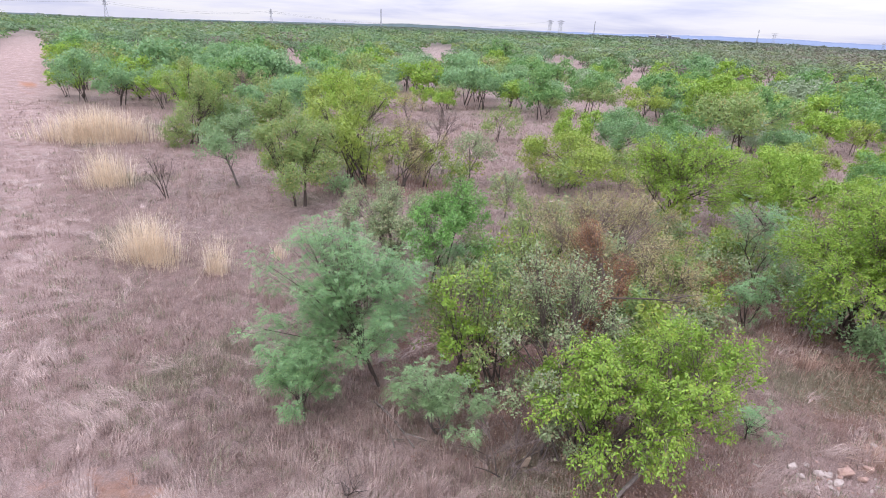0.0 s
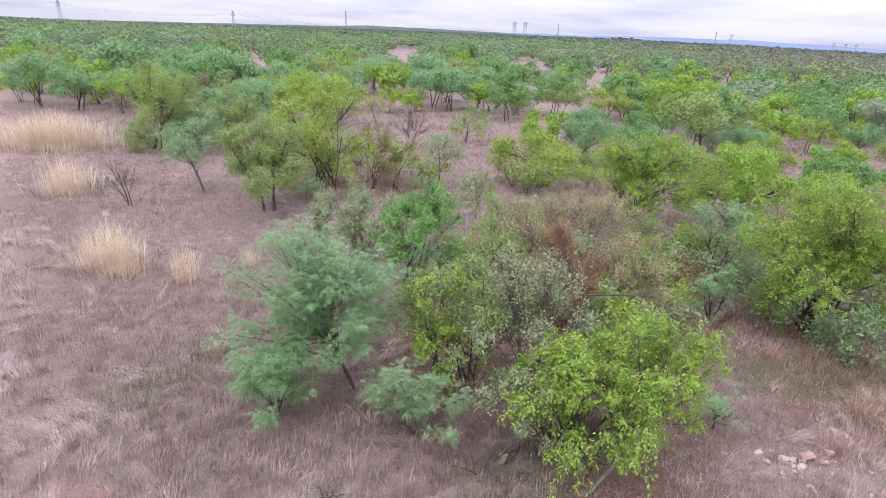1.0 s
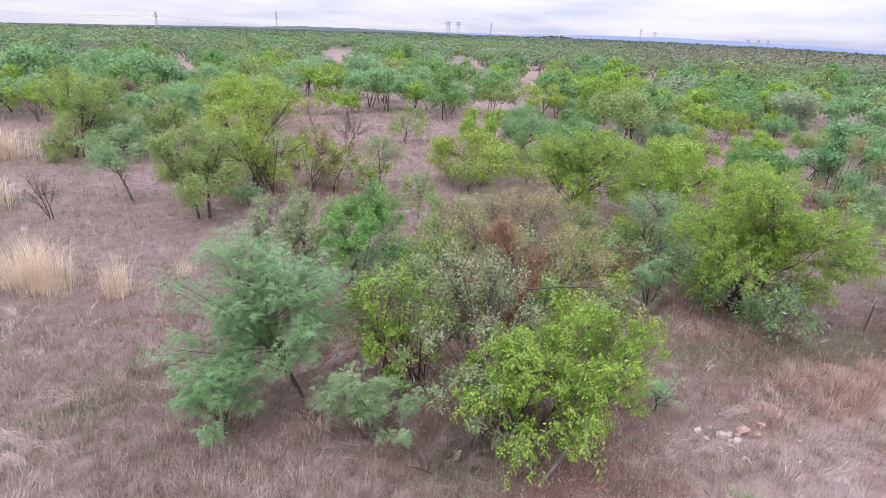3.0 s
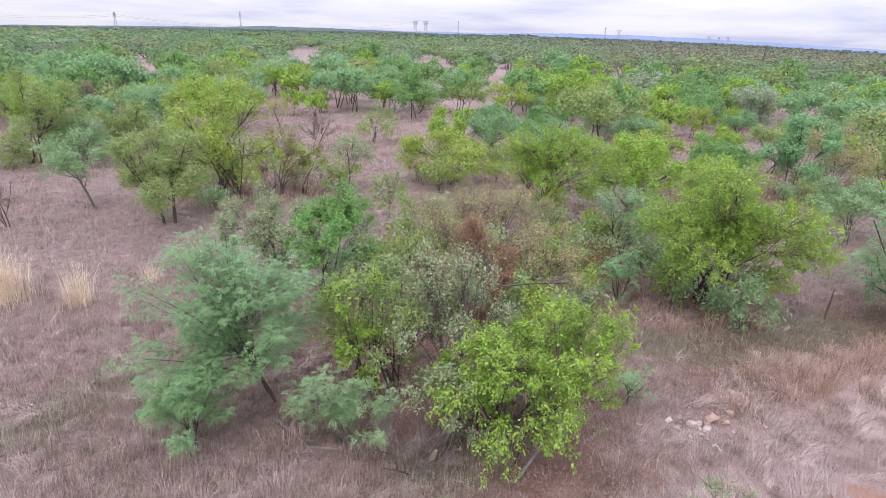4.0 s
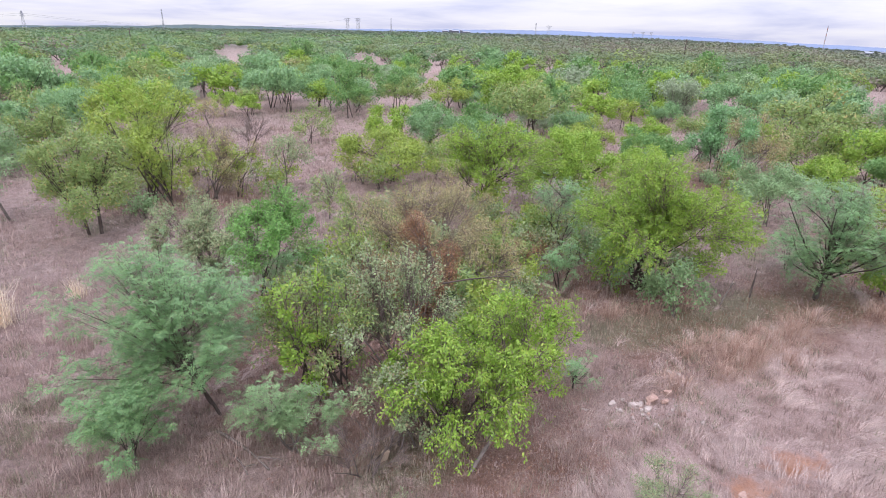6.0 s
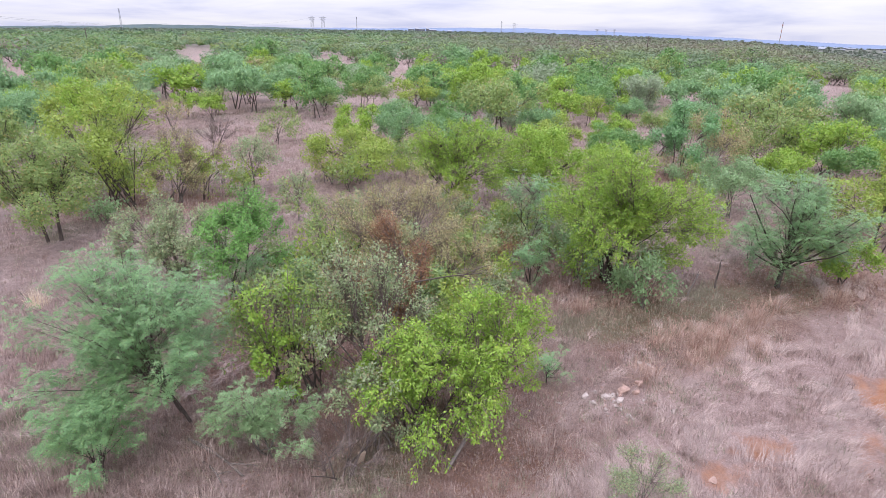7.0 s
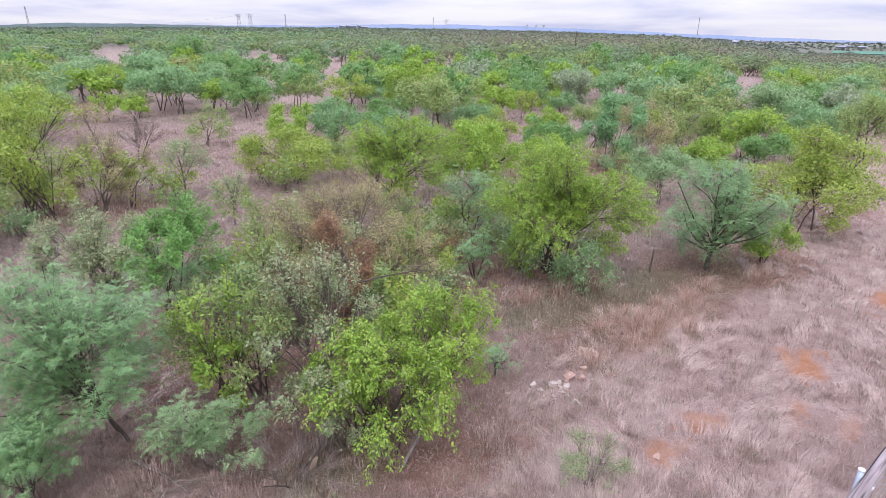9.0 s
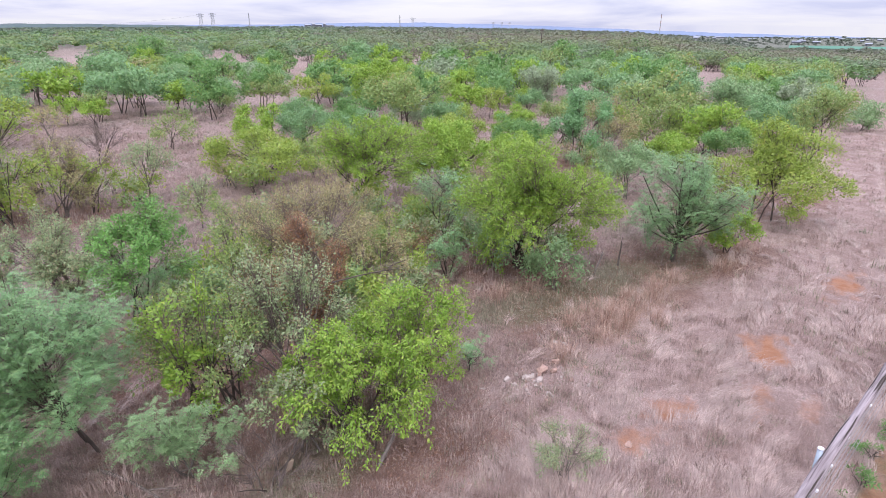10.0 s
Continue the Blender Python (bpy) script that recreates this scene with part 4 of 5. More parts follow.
def understorey():
    """Low shrubs that fill the thicket between the larger bushes."""
    rng = np.random.default_rng(31)
    sorts = [("grey", "low grey-green shrub in the thicket"), ("dry", "low brown twiggy shrub in the thicket"), ("olive", "low olive shrub in the thicket"),
             ("pale_teal", "low pale acacia shrub in the thicket"), ("rust", "low dead-leaved shrub in the thicket"), ("yellow", "low yellow-green shrub in the thicket")]
    protos = {}
    for cx, cy, a, b, n in ((2.4, 12.8, 3.6, 4.2, 30), (6.6, 15.5, 3.4, 3.6, 22), (11.5, 17.5, 4.5, 4.5, 15), (-4.6, 24.2, 4.5, 3.0, 14), (19.5, 20.0, 6.0, 4.5, 14), (-13.5, 30.5, 4.5, 3.0, 14), (4.5, 25.5, 6.5, 4.5, 18)):
        for _ in range(n):
            u, w = rng.normal(0, 0.5, 2)
            x, y = cx + a * u, cy + b * w
            if (x > 0 and y < 0.43 * x + 6.9) or y < 10.0 or x < -16.5 or in_glade(x, y):
                continue
            k = rng.choice(len(sorts), p=[0.26, 0.18, 0.24, 0.14, 0.03, 0.15])
            band = 0 if math.hypot(x, y) < 18 else 1
            size = rng.uniform(0.6, 1.25)
            key = (k, band)
            if len(protos.setdefault(key, [])) < 2:
                ob = plant(sorts[k][0], sorts[k][1], x, y, 1.15, 1.5, 0.0, int(rng.integers(3, 6)), name="low_shrub", category="shrub", group="low shrubs", fine=23 if band == 0 else 36, thick=0.75)
                PLANTED.pop()
                protos[key].append(ob)
            else:
                ob = copy_thing(protos[key][int(rng.integers(2))], pose(x, y, float(lie_of_land(np.array(x), np.array(y))), 0, 0, rng.uniform(0, 360)))
            ob.scale = (size, size, size * rng.uniform(0.8, 1.2))


understorey()
SPOTS = scatter_trees()
woodland("bushveld_thicket", "mixed green bushveld trees in the middle distance",
         [(68, 130, 3.2, 190, 0.32, 2.7)], 11)
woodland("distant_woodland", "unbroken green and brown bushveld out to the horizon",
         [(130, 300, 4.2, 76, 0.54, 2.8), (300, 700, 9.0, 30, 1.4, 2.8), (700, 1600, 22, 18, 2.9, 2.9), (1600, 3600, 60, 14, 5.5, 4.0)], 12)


# ---------------------------------------------------------------- grass
def blades(p, way, height, width, bend, rng, flat=1.0):
    """Grass blades of two curved segments each; flat below 1 presses them to the ground."""
    n = len(p)
    up = np.array([0, 0, 1.0])
    side = unit(np.cross(way, up)) * (width / 2)[:, None]
    up = up * flat
    a = p + way * (bend * 0.3)[:, None] * height[:, None] + up * (height * 0.6)[:, None] * np.sqrt(np.clip(1 - (bend[:, None] * 0.5) ** 2, 0.05, 1))
    b = p + way * bend[:, None] * height[:, None] + up * (height * np.clip(1.0 - 0.55 * bend ** 2, 0.03, 1))[:, None]
    v = np.stack([p - side, p + side, a - side * 0.75, a + side * 0.75, b - side * 0.15, b + side * 0.15], 1).reshape(-1, 3)
    i = np.arange(n)[:, None] * 6
    f = np.stack([i + [0, 1, 3, 2], i + [2, 3, 5, 4]], 1).reshape(-1, 4)
    return v, f


def field(n, r0, r1, rng, power=1.0):
    """Places in the sector of ground in view, thinning outwards."""
    r = r0 * (r1 / r0) ** rng.random(n) if power == 1.0 else np.sqrt(rng.uniform(r0 ** 2, r1 ** 2, n))
    az = np.radians(rng.uniform(-50, 74, n))
    return r * np.sin(az), r * np.cos(az)


def on_ground(x, y):
    return np.stack([x, y, lie_of_land(x, y)], -1)


def spikes(p, way, height, width, bend):
    """Single pointed blades for short grass."""
    up = np.array([0, 0, 1.0])
    side = unit(np.cross(way, up)) * (width / 2)[:, None]
    b = p + way * (bend * height)[:, None] + up * (height * np.clip(1.0 - 0.5 * bend ** 2, 0.05, 1))[:, None]
    v = np.stack([p - side, p + side, b], 1).reshape(-1, 3)
    return v, np.arange(len(p) * 3).reshape(-1, 3)


def headings(a):
    return np.stack([np.cos(a), np.sin(a), 0 * a], -1)


def build_grass():
    rng = np.random.default_rng(5)
    # tufted sward, finer close by; greener in the shade of the trees
    tufts, sage = Pile(), Pile()
    for count, r0, r1, per in ((21000, 4.5, 13.5, 24), (24000, 13.5, 50, 12)):
        x, y = field(count, r0, r1, rng)
        red, pale, green = zones(x, y)
        keep = ((rng.random(count) > np.clip(red * 2.4 - 0.1, 0, 1)) & (rng.random(count) > pale * 0.55) & (np.hypot((x - 5.25) / 0.9, (y - 7.4) / 0.5) > rng.random(count) * 1.1)
                & (wander(x, y, 0.9, 7) > -0.75 + 0.9 * rng.random(count) - 0.5))
        for cx, cy, a, b in SHADED:
            keep &= (np.hypot((x - cx) / a, (y - cy) / b) + 0.25 * wander(x, y, 0.7, 3) > 0.95) | (rng.random(count) < 0.68)
        x, y, green = x[keep], y[keep], green[keep]
        r = np.hypot(x, y)
        tall = np.exp(rng.normal(0, 0.38, len(x))) * (0.085 + 0.03 * wander(x, y, 2.2, 3)) * (1 + 0.45 * smooth(9, 16, r))
        flush = rng.random(len(x)) < 0.08 + 1.3 * green + 0.35 * smooth(0.2, 0.9, wander(x, y, 3.1, 14))
        lay = rng.uniform(0, 6.28, len(x))
        for pile, mine in ((tufts, ~flush), (sage, flush)):
            k = np.repeat(np.nonzero(mine)[0], per)
            wide = 0.055 * (1 + r[k] / 22)
            p = on_ground(x[k] + rng.normal(0, 1, len(k)) * wide, y[k] + rng.normal(0, 1, len(k)) * wide)
            way = headings(lay[k] + rng.normal(0, 1.1, len(k)))
            pile.add(*spikes(p, way, tall[k] * rng.uniform(0.5, 1.4, len(k)), 0.0036 + 0.0009 * r[k], np.abs(rng.normal(0.2, 0.5, len(k)))))
    tagged(tufts.make("grass", GRASS), "short dry grey-brown tufted grass", "grass", kind="stuff")
    tagged(sage.make("green_grass", SAGE), "short grey-green grass among the dry tufts", "grass", kind="stuff")
    # pale straw in wisps, laid over by the wind on the strip and the track
    straw = Pile()
    x, y = field(13500, 4.0, 34, rng)
    red, pale, _ = zones(x, y)
    keep = ((rng.random(len(x)) < 0.04 + pale * np.clip(0.22 + 1.3 * wander(x, y, 0.6, 5), 0.03, 1)) & (rng.random(len(x)) > np.clip(red * 2.6 - 0.2, 0, 1))
            & (np.hypot((x - 5.25) / 0.95, (y - 7.4) / 0.55) > 1) & (np.hypot((x - 2.5) / 1.7, (y - 6.5) / 0.8) > 1))
    x, y = x[keep], y[keep]
    lay = 0.45 + 1.3 * wander(x, y, 1.3, 6) + rng.normal(0, 0.25, len(x)) + (x < -3) * 2.2
    long = rng.uniform(0.22, 0.55, len(x))
    n = 40
    k = np.repeat(np.arange(len(x)), n)
    r = np.hypot(x, y)
    a = lay[k] + rng.normal(0, 0.25, len(k))
    side = headings(lay[k] + 1.57)
    p = on_ground(x[k], y[k]) + side * rng.normal(0, 0.06, (len(k), 1)) + headings(lay[k]) * rng.normal(0, 0.1, (len(k), 1))
    straw.add(*blades(p, headings(a), long[k] * rng.uniform(0.5, 1.2, len(k)), 0.0015 + 0.00036 * r[k], rng.uniform(0.9, 1.3, len(k)), rng, 0.42))
    tagged(straw.make("straw", STRAW), "pale dry grass flattened and swept by wind", "grass", kind="stuff")
    # dead leaves shed under the shrubs
    shed_leaves = Pile()
    for cx, cy, a, b in SHADED:
        n = int(1500 * a * b)
        x, y = cx + a * rng.normal(0, 0.5, n), cy + b * rng.normal(0, 0.5, n)
        turn = headings(rng.uniform(0, 6.28, n))
        turn[:, 2] = rng.normal(0, 0.25, n)
        ln = rng.uniform(0.018, 0.042, n) * (1 + np.hypot(x, y) / 40)
        p = on_ground(x, y)
        p[:, 2] += rng.uniform(0.0, 0.05, n)
        shed_leaves.add(*slivers(p, unit(turn), unit(rng.normal(0, 0.5, (n, 3)) + [0, 0, 1]), ln, ln * 0.6))
    tagged(shed_leaves.make("fallen_leaves", LEAF["litter"]), "rust-brown dead leaves scattered under the shrubs", "leaf litter", kind="stuff")


def tall_grass(label, x, y, long, wide, height, count, turn=0.0, mat=TALL, lean=0.5, width=0.012):
    """A clump of tall grass standing on its own."""
    SEED[0] += 3
    rng = np.random.default_rng(SEED[0])
    u, v = rng.normal(0, 0.42, count), rng.normal(0, 0.42, count)
    c, s = math.cos(radians(turn)), math.sin(radians(turn))
    px, py = x + u * long * c - v * wide * s, y + u * long * s + v * wide * c
    a = np.arctan2(v, u) + radians(turn) + rng.normal(0, 0.7, count)
    way = np.stack([np.cos(a), np.sin(a), 0 * a], -1)
    pile = Pile()
    fall = np.clip(1 - 0.28 * np.hypot(u, v), 0.4, 1)
    p = on_ground(px, py)
    pile.add(*blades(p - [x, y, 0], way, height * fall * (0.35 + 0.85 * rng.random(count) ** 0.8), np.full(count, width) * rng.uniform(0.6, 1.2, count), np.abs(rng.normal(0.12, lean * 0.55, count)) * (0.5 + np.hypot(u, v)), rng))
    ob = pile.make("grass_clump", mat)
    ob.location = (x, y, 0)
    return tagged(ob, label, "grass clump", "tall grass clumps")


build_grass()
tall_grass("tall golden dry grass clump standing in the open", -9.06, 13.3, 1.05, 0.6, 1.35, 1200, -10, width=0.008, lean=0.75)
tall_grass("thin golden grass clump with long stalks", -7.0, 12.9, 0.42, 0.35, 1.15, 300, 0, width=0.007, lean=0.75)
tall_grass("tall pale grass clump with loose stalks", -14.5, 19.7, 1.2, 0.9, 1.5, 650, -20, width=0.012, lean=0.75)
tall_grass("wide stand of tall pale golden grass", -20.1, 27.3, 3.0, 1.5, 1.75, 2400, 20, width=0.017, lean=0.7)
tall_grass("small golden tuft of standing grass", -5.9, 14.2, 0.25, 0.25, 0.55, 140, 0, width=0.008)
for x, y, long, height, count in ((7.0, 8.85, 0.38, 0.5, 240), (7.6, 9.1, 0.4, 0.42, 220), (8.2, 8.9, 0.45, 0.4, 240), (6.3, 10.6, 0.5, 0.5, 260), (7.2, 10.7, 0.6, 0.5, 320),
                                  (8.3, 10.9, 0.5, 0.5, 280), (9.9, 9.2, 0.6, 0.45, 300), (10.8, 9.6, 0.6, 0.45, 300), (12.6, 9.5, 0.7, 0.45, 300), (14.4, 10.4, 0.7, 0.45, 280),
                                  (7.9, 8.2, 0.5, 0.4, 260), (8.9, 8.2, 0.4, 0.35, 200)):
    tall_grass("spiky reddish-brown dry grass tuft", x, y, long, long * 0.7, height, count, 20, mat=RUSSET, lean=2.4, width=0.008)
for x, y, long, height, count in ((-2.6, 6.35, 0.35, 0.45, 200), (-1.6, 6.5, 0.5, 0.5, 260), (-0.9, 6.3, 0.4, 0.42, 220), (-3.1, 6.5, 0.4, 0.45, 220), 
                                  (-1.7, 7.6, 0.5, 0.4, 240), (-1.3, 8.3, 0.5, 0.4, 240), (-0.6, 8.6, 0.4, 0.4, 200), (-4.2, 7.4, 0.3, 0.35, 130), (-4.9, 9.6, 0.3, 0.4, 130), (-5.3, 9.0, 0.3, 0.4, 130), (3.3, 6.6, 0.5, 0.3, 200)):
    tall_grass("loose tuft of dry straw-coloured grass", x, y, long, long * 0.8, height, count, 0, mat=STRAW, lean=1.0, width=0.006)

tuft = random.Random(12)
for _ in range(30):
    u, v = tuft.gauss(0, 0.5), tuft.gauss(0, 0.5)
    tall_grass("low spreading reddish-brown dry grass tuft", 8.6 + 1.9 * u - 0.2 * v, 8.75 + 0.8 * u + 0.55 * v, tuft.uniform(0.25, 0.42), 0.25, tuft.uniform(0.28, 0.42), 130, tuft.uniform(0, 90), mat=RUSSET, lean=3.0, width=0.009)


# ---------------------------------------------------------------- stones, fallen wood
def stone_material(name, dark, light):
    m, nt, b = material(name, 0.9)
    f = ramped(nt, noise_tex(nt, 9.0, 6.0, 0.7, 0.3), 0.3, 0.7)
    nt.links.new(mixed(nt, f, dark, light), b.inputs["Base Color"])
    bumped(nt, b, f, 0.6, 0.02)
    return m


PALE_STONE = stone_material("pale_stone", (0.28, 0.225, 0.20), (0.52, 0.45, 0.41))
RED_STONE = stone_material("reddish_stone", (0.27, 0.17, 0.14), (0.47, 0.33, 0.27))


def stone(label, mat, x, y, long, wide, high, seed):
    rng = random.Random(seed)
    bm = bmesh.new()
    # a broken lump: the hull of a few points near the faces of a block
    for _ in range(16 if max(long, wide) > 0.12 else 10):
        c = Vector((rng.uniform(-1, 1), rng.uniform(-1, 1), rng.uniform(-1, 1)))
        c = c / max(abs(c.x), abs(c.y), abs(c.z)) * rng.uniform(0.72, 1.0)
        bm.verts.new((c.x * long * 0.45, c.y * wide * 0.45, c.z * high * 0.45))
    hull = bmesh.ops.convex_hull(bm, input=bm.verts[:])
    bmesh.ops.delete(bm, geom=[g for g in hull["geom_interior"] if isinstance(g, bmesh.types.BMVert)], context="VERTS")
    bmesh.ops.bevel(bm, geom=bm.edges[:], offset=0.05 * high, segments=1, affect="EDGES")
    me = bpy.data.meshes.new("stone")
    bm.to_mesh(me); bm.free()
    me.materials.append(mat)
    ob = new("stone", me)
    ob.matrix_world = pose(x, y, float(lie_of_land(np.array(x), np.array(y))) + high * 0.2, rng.uniform(-12, 12), rng.uniform(-12, 12), rng.uniform(0, 360))
    return tagged(ob, label, "stone", "rubble stones")


def rubble():
    rng = random.Random(3)
    stone("broken reddish stone on dry grass", RED_STONE, 5.42, 7.62, 0.30, 0.22, 0.2, 1)
    stone("broken reddish stone on dry grass", RED_STONE, 5.62, 7.52, 0.17, 0.14, 0.14, 2)
    stone("reddish stone half sunk in grass", RED_STONE, 5.85, 7.78, 0.26, 0.15, 0.13, 3)
    stone("pale broken stone on dry grass", PALE_STONE, 4.66, 7.66, 0.19, 0.12, 0.12, 4)
    stone("pale broken stone on dry grass", PALE_STONE, 5.02, 7.55, 0.2, 0.16, 0.11, 5)
    stone("pale broken stone on dry grass", PALE_STONE, 5.2, 7.38, 0.22, 0.15, 0.12, 6)
    stone("pale stone lying apart from the rubble", PALE_STONE, 5.12, 6.95, 0.15, 0.12, 0.1, 7)
    stone("grey slab of stone by the strip", PALE_STONE, 6.42, 8.3, 0.24, 0.12, 0.1, 8)
    stone("grey slab of stone by the strip", PALE_STONE, 6.3, 8.38, 0.16, 0.1, 0.07, 18)
    for i in range(64):
        x, y = 5.15 + rng.gauss(0, 0.46), 7.34 + rng.gauss(0, 0.26)
        d = 0.045 + 0.12 * rng.random() ** 2
        stone("small pale stone in the rubble", PALE_STONE if rng.random() < 0.6 else RED_STONE, x, y, d, d * 0.75, d * 0.6, 30 + i)
    for i, (x, y) in enumerate(((5.9, 7.2), (6.0, 7.0), (4.9, 6.6), (6.9, 6.9), (4.3, 7.5), (7.3, 6.2), (9.1, 4.9), (7.0, 4.6), (4.4, 7.35), (5.5, 6.6), (5.46, 5.3))):
        d = rng.uniform(0.05, 0.09) if i < 10 else 0.2
        stone("small stone on dry ground", PALE_STONE if i < 10 else RED_STONE, x, y, d, d * 0.7, d * (0.5 if i < 10 else 0.3), 80 + i)


rubble()


def log(label, mat, a, b, r0, r1, name="fallen_branch"):
    """A lying or leaning branch with a slight crook and a forked end."""
    a, b = np.array([a], float), np.array([b], float)
    a[0, 2] += float(lie_of_land(a[0, 0], a[0, 1]))
    b[0, 2] += float(lie_of_land(b[0, 0], b[0, 1]))
    pile = Pile()
    mid = (a + b) / 2 + [[0.05, 0.06, 0.03]]
    pile.add(*tubes(a, mid, b, np.array([r0]), np.array([r1]), 8, 8))
    c = (mid + b) / 2
    pile.add(*tubes(c, c + (b - a) * 0.12 + [[0.03, 0.05, 0.05]], c + (b - a) * 0.3 + [[0.12, 0.12, 0.06]], np.array([r1]), np.array([r1 * 0.4]), 4, 6))
    return tagged(pile.make(name, mat, None, True), label, "branch")


log("grey fallen branch lying in dry grass", GREY_BARK, (-2.0, 8.3, 0.03), (-1.15, 7.2, 0.05), 0.028, 0.016)
log("grey fallen branch lying in dry grass", GREY_BARK, (-1.75, 7.7, 0.02), (-1.45, 7.15, 0.04), 0.02, 0.01)
log("pale leaning dead branch under the bush", GREY_BARK, (1.75, 6.55, 0.03), (2.5, 7.1, 0.5), 0.036, 0.02, "dead_branch")
log("bare dead bough across the bush top", BARK, (1.9, 9.2, 1.9), (3.1, 9.0, 2.0), 0.017, 0.009, "dead_branch")
log("dark dead stump leaning in the grass", BARK, (10.3, 11.0, 0.0), (10.55, 11.2, 0.55), 0.03, 0.015, "dead_branch")
log("thin fallen branch on the ground", GREY_BARK, (9.2, 10.7, 0.03), (10.1, 11.4, 0.25), 0.02, 0.01)

STAKE, nt_, b_ = material("pale_wood", 0.85)
nt_.links.new(mixed(nt_, noise_tex(nt_, 20.0, 4.0, 0.6, 0.0, (1, 1, 0.2)), (0.36, 0.27, 0.20), (0.58, 0.46, 0.36)), b_.inputs["Base Color"])


def stake(x, y):
    bm = bmesh.new()
    bmesh.ops.create_cube(bm, size=1)
    bmesh.ops.scale(bm, vec=(0.12, 0.05, 0.2), verts=bm.verts)
    bmesh.ops.bevel(bm, geom=bm.edges[:], offset=0.004, segments=1, affect="EDGES")
    me = bpy.data.meshes.new("wooden_block")
    bm.to_mesh(me); bm.free()
    me.materials.append(STAKE)
    ob = new("wooden_block", me)
    ob.matrix_world = pose(x, y, 0.09, 8, 12, 25)
    tagged(ob, "small pale wooden block standing in the grass", "block")


stake(0.54, 7.07)


# ---------------------------------------------------------------- fence
def weathered():
    m, nt, b = material("weathered_grey_wood", 0.9)
    grain = ramped(nt, noise_tex(nt, 16.0, 6.0, 0.7, 0.4, (0.06, 1.6, 1.6)), 0.35, 0.65)
    cracks = ramped(nt, noise_tex(nt, 9.0, 4.0, 0.6, 0.2, (0.05, 2.2, 2.2)), 0.38, 0.44)
    col = mixed(nt, grain, (0.16, 0.13, 0.135), (0.36, 0.31, 0.33))
    col = mixed(nt, cracks, (0.05, 0.04, 0.035), col)
    nt.links.new(col, b.inputs["Base Color"])
    bumped(nt, b, cracks, 0.8, 0.01)
    return m


WOOD = weathered()
STEEL, nt_, b_ = material("galvanised_steel", 0.45)
b_.inputs["Metallic"].default_value = 0.6
nt_.links.new(mixed(nt_, noise_tex(nt_, 25.0, 4.0), (0.24, 0.29, 0.36), (0.42, 0.47, 0.54)), b_.inputs["Base Color"])
WHITE, nt_, b_ = material("white_plastic", 0.4)
nt_.links.new(mixed(nt_, noise_tex(nt_, 30.0, 3.0), (0.66, 0.66, 0.68), (0.85, 0.85, 0.87)), b_.inputs["Base Color"])
WIRE, nt_, b_ = material("dull_fence_wire", 0.5)
b_.inputs["Metallic"].default_value = 0.5
nt_.links.new(mixed(nt_, noise_tex(nt_, 40.0, 3.0), (0.26, 0.245, 0.25), (0.46, 0.44, 0.45)), b_.inputs["Base Color"])

ALONG = Vector((3.81, 1.13, 0)).normalized()
START = Vector((5.41, 2.74, 0))


def rod(name, a, b, r, mat, parent, segs=1, sides=8, sag=0.0, label=""):
    a, b = np.array([a], float), np.array([b], float)
    v, f = tubes(a, (a + b) / 2 - [[0, 0, sag]], b, np.array([r]), np.array([r]), segs, sides)
    ends = [[*range(sides)][::-1], [len(v) - sides + q for q in range(sides)]]
    me = bpy.data.meshes.new(name)
    me.from_pydata(v.tolist(), [], f.tolist() + ends)
    for p in me.polygons[:-2]:
        p.use_smooth = True
    me.materials.append(mat)
    ob = new(name, me)
    ob.parent = parent
    if label:
        ob["label"] = label
    return ob


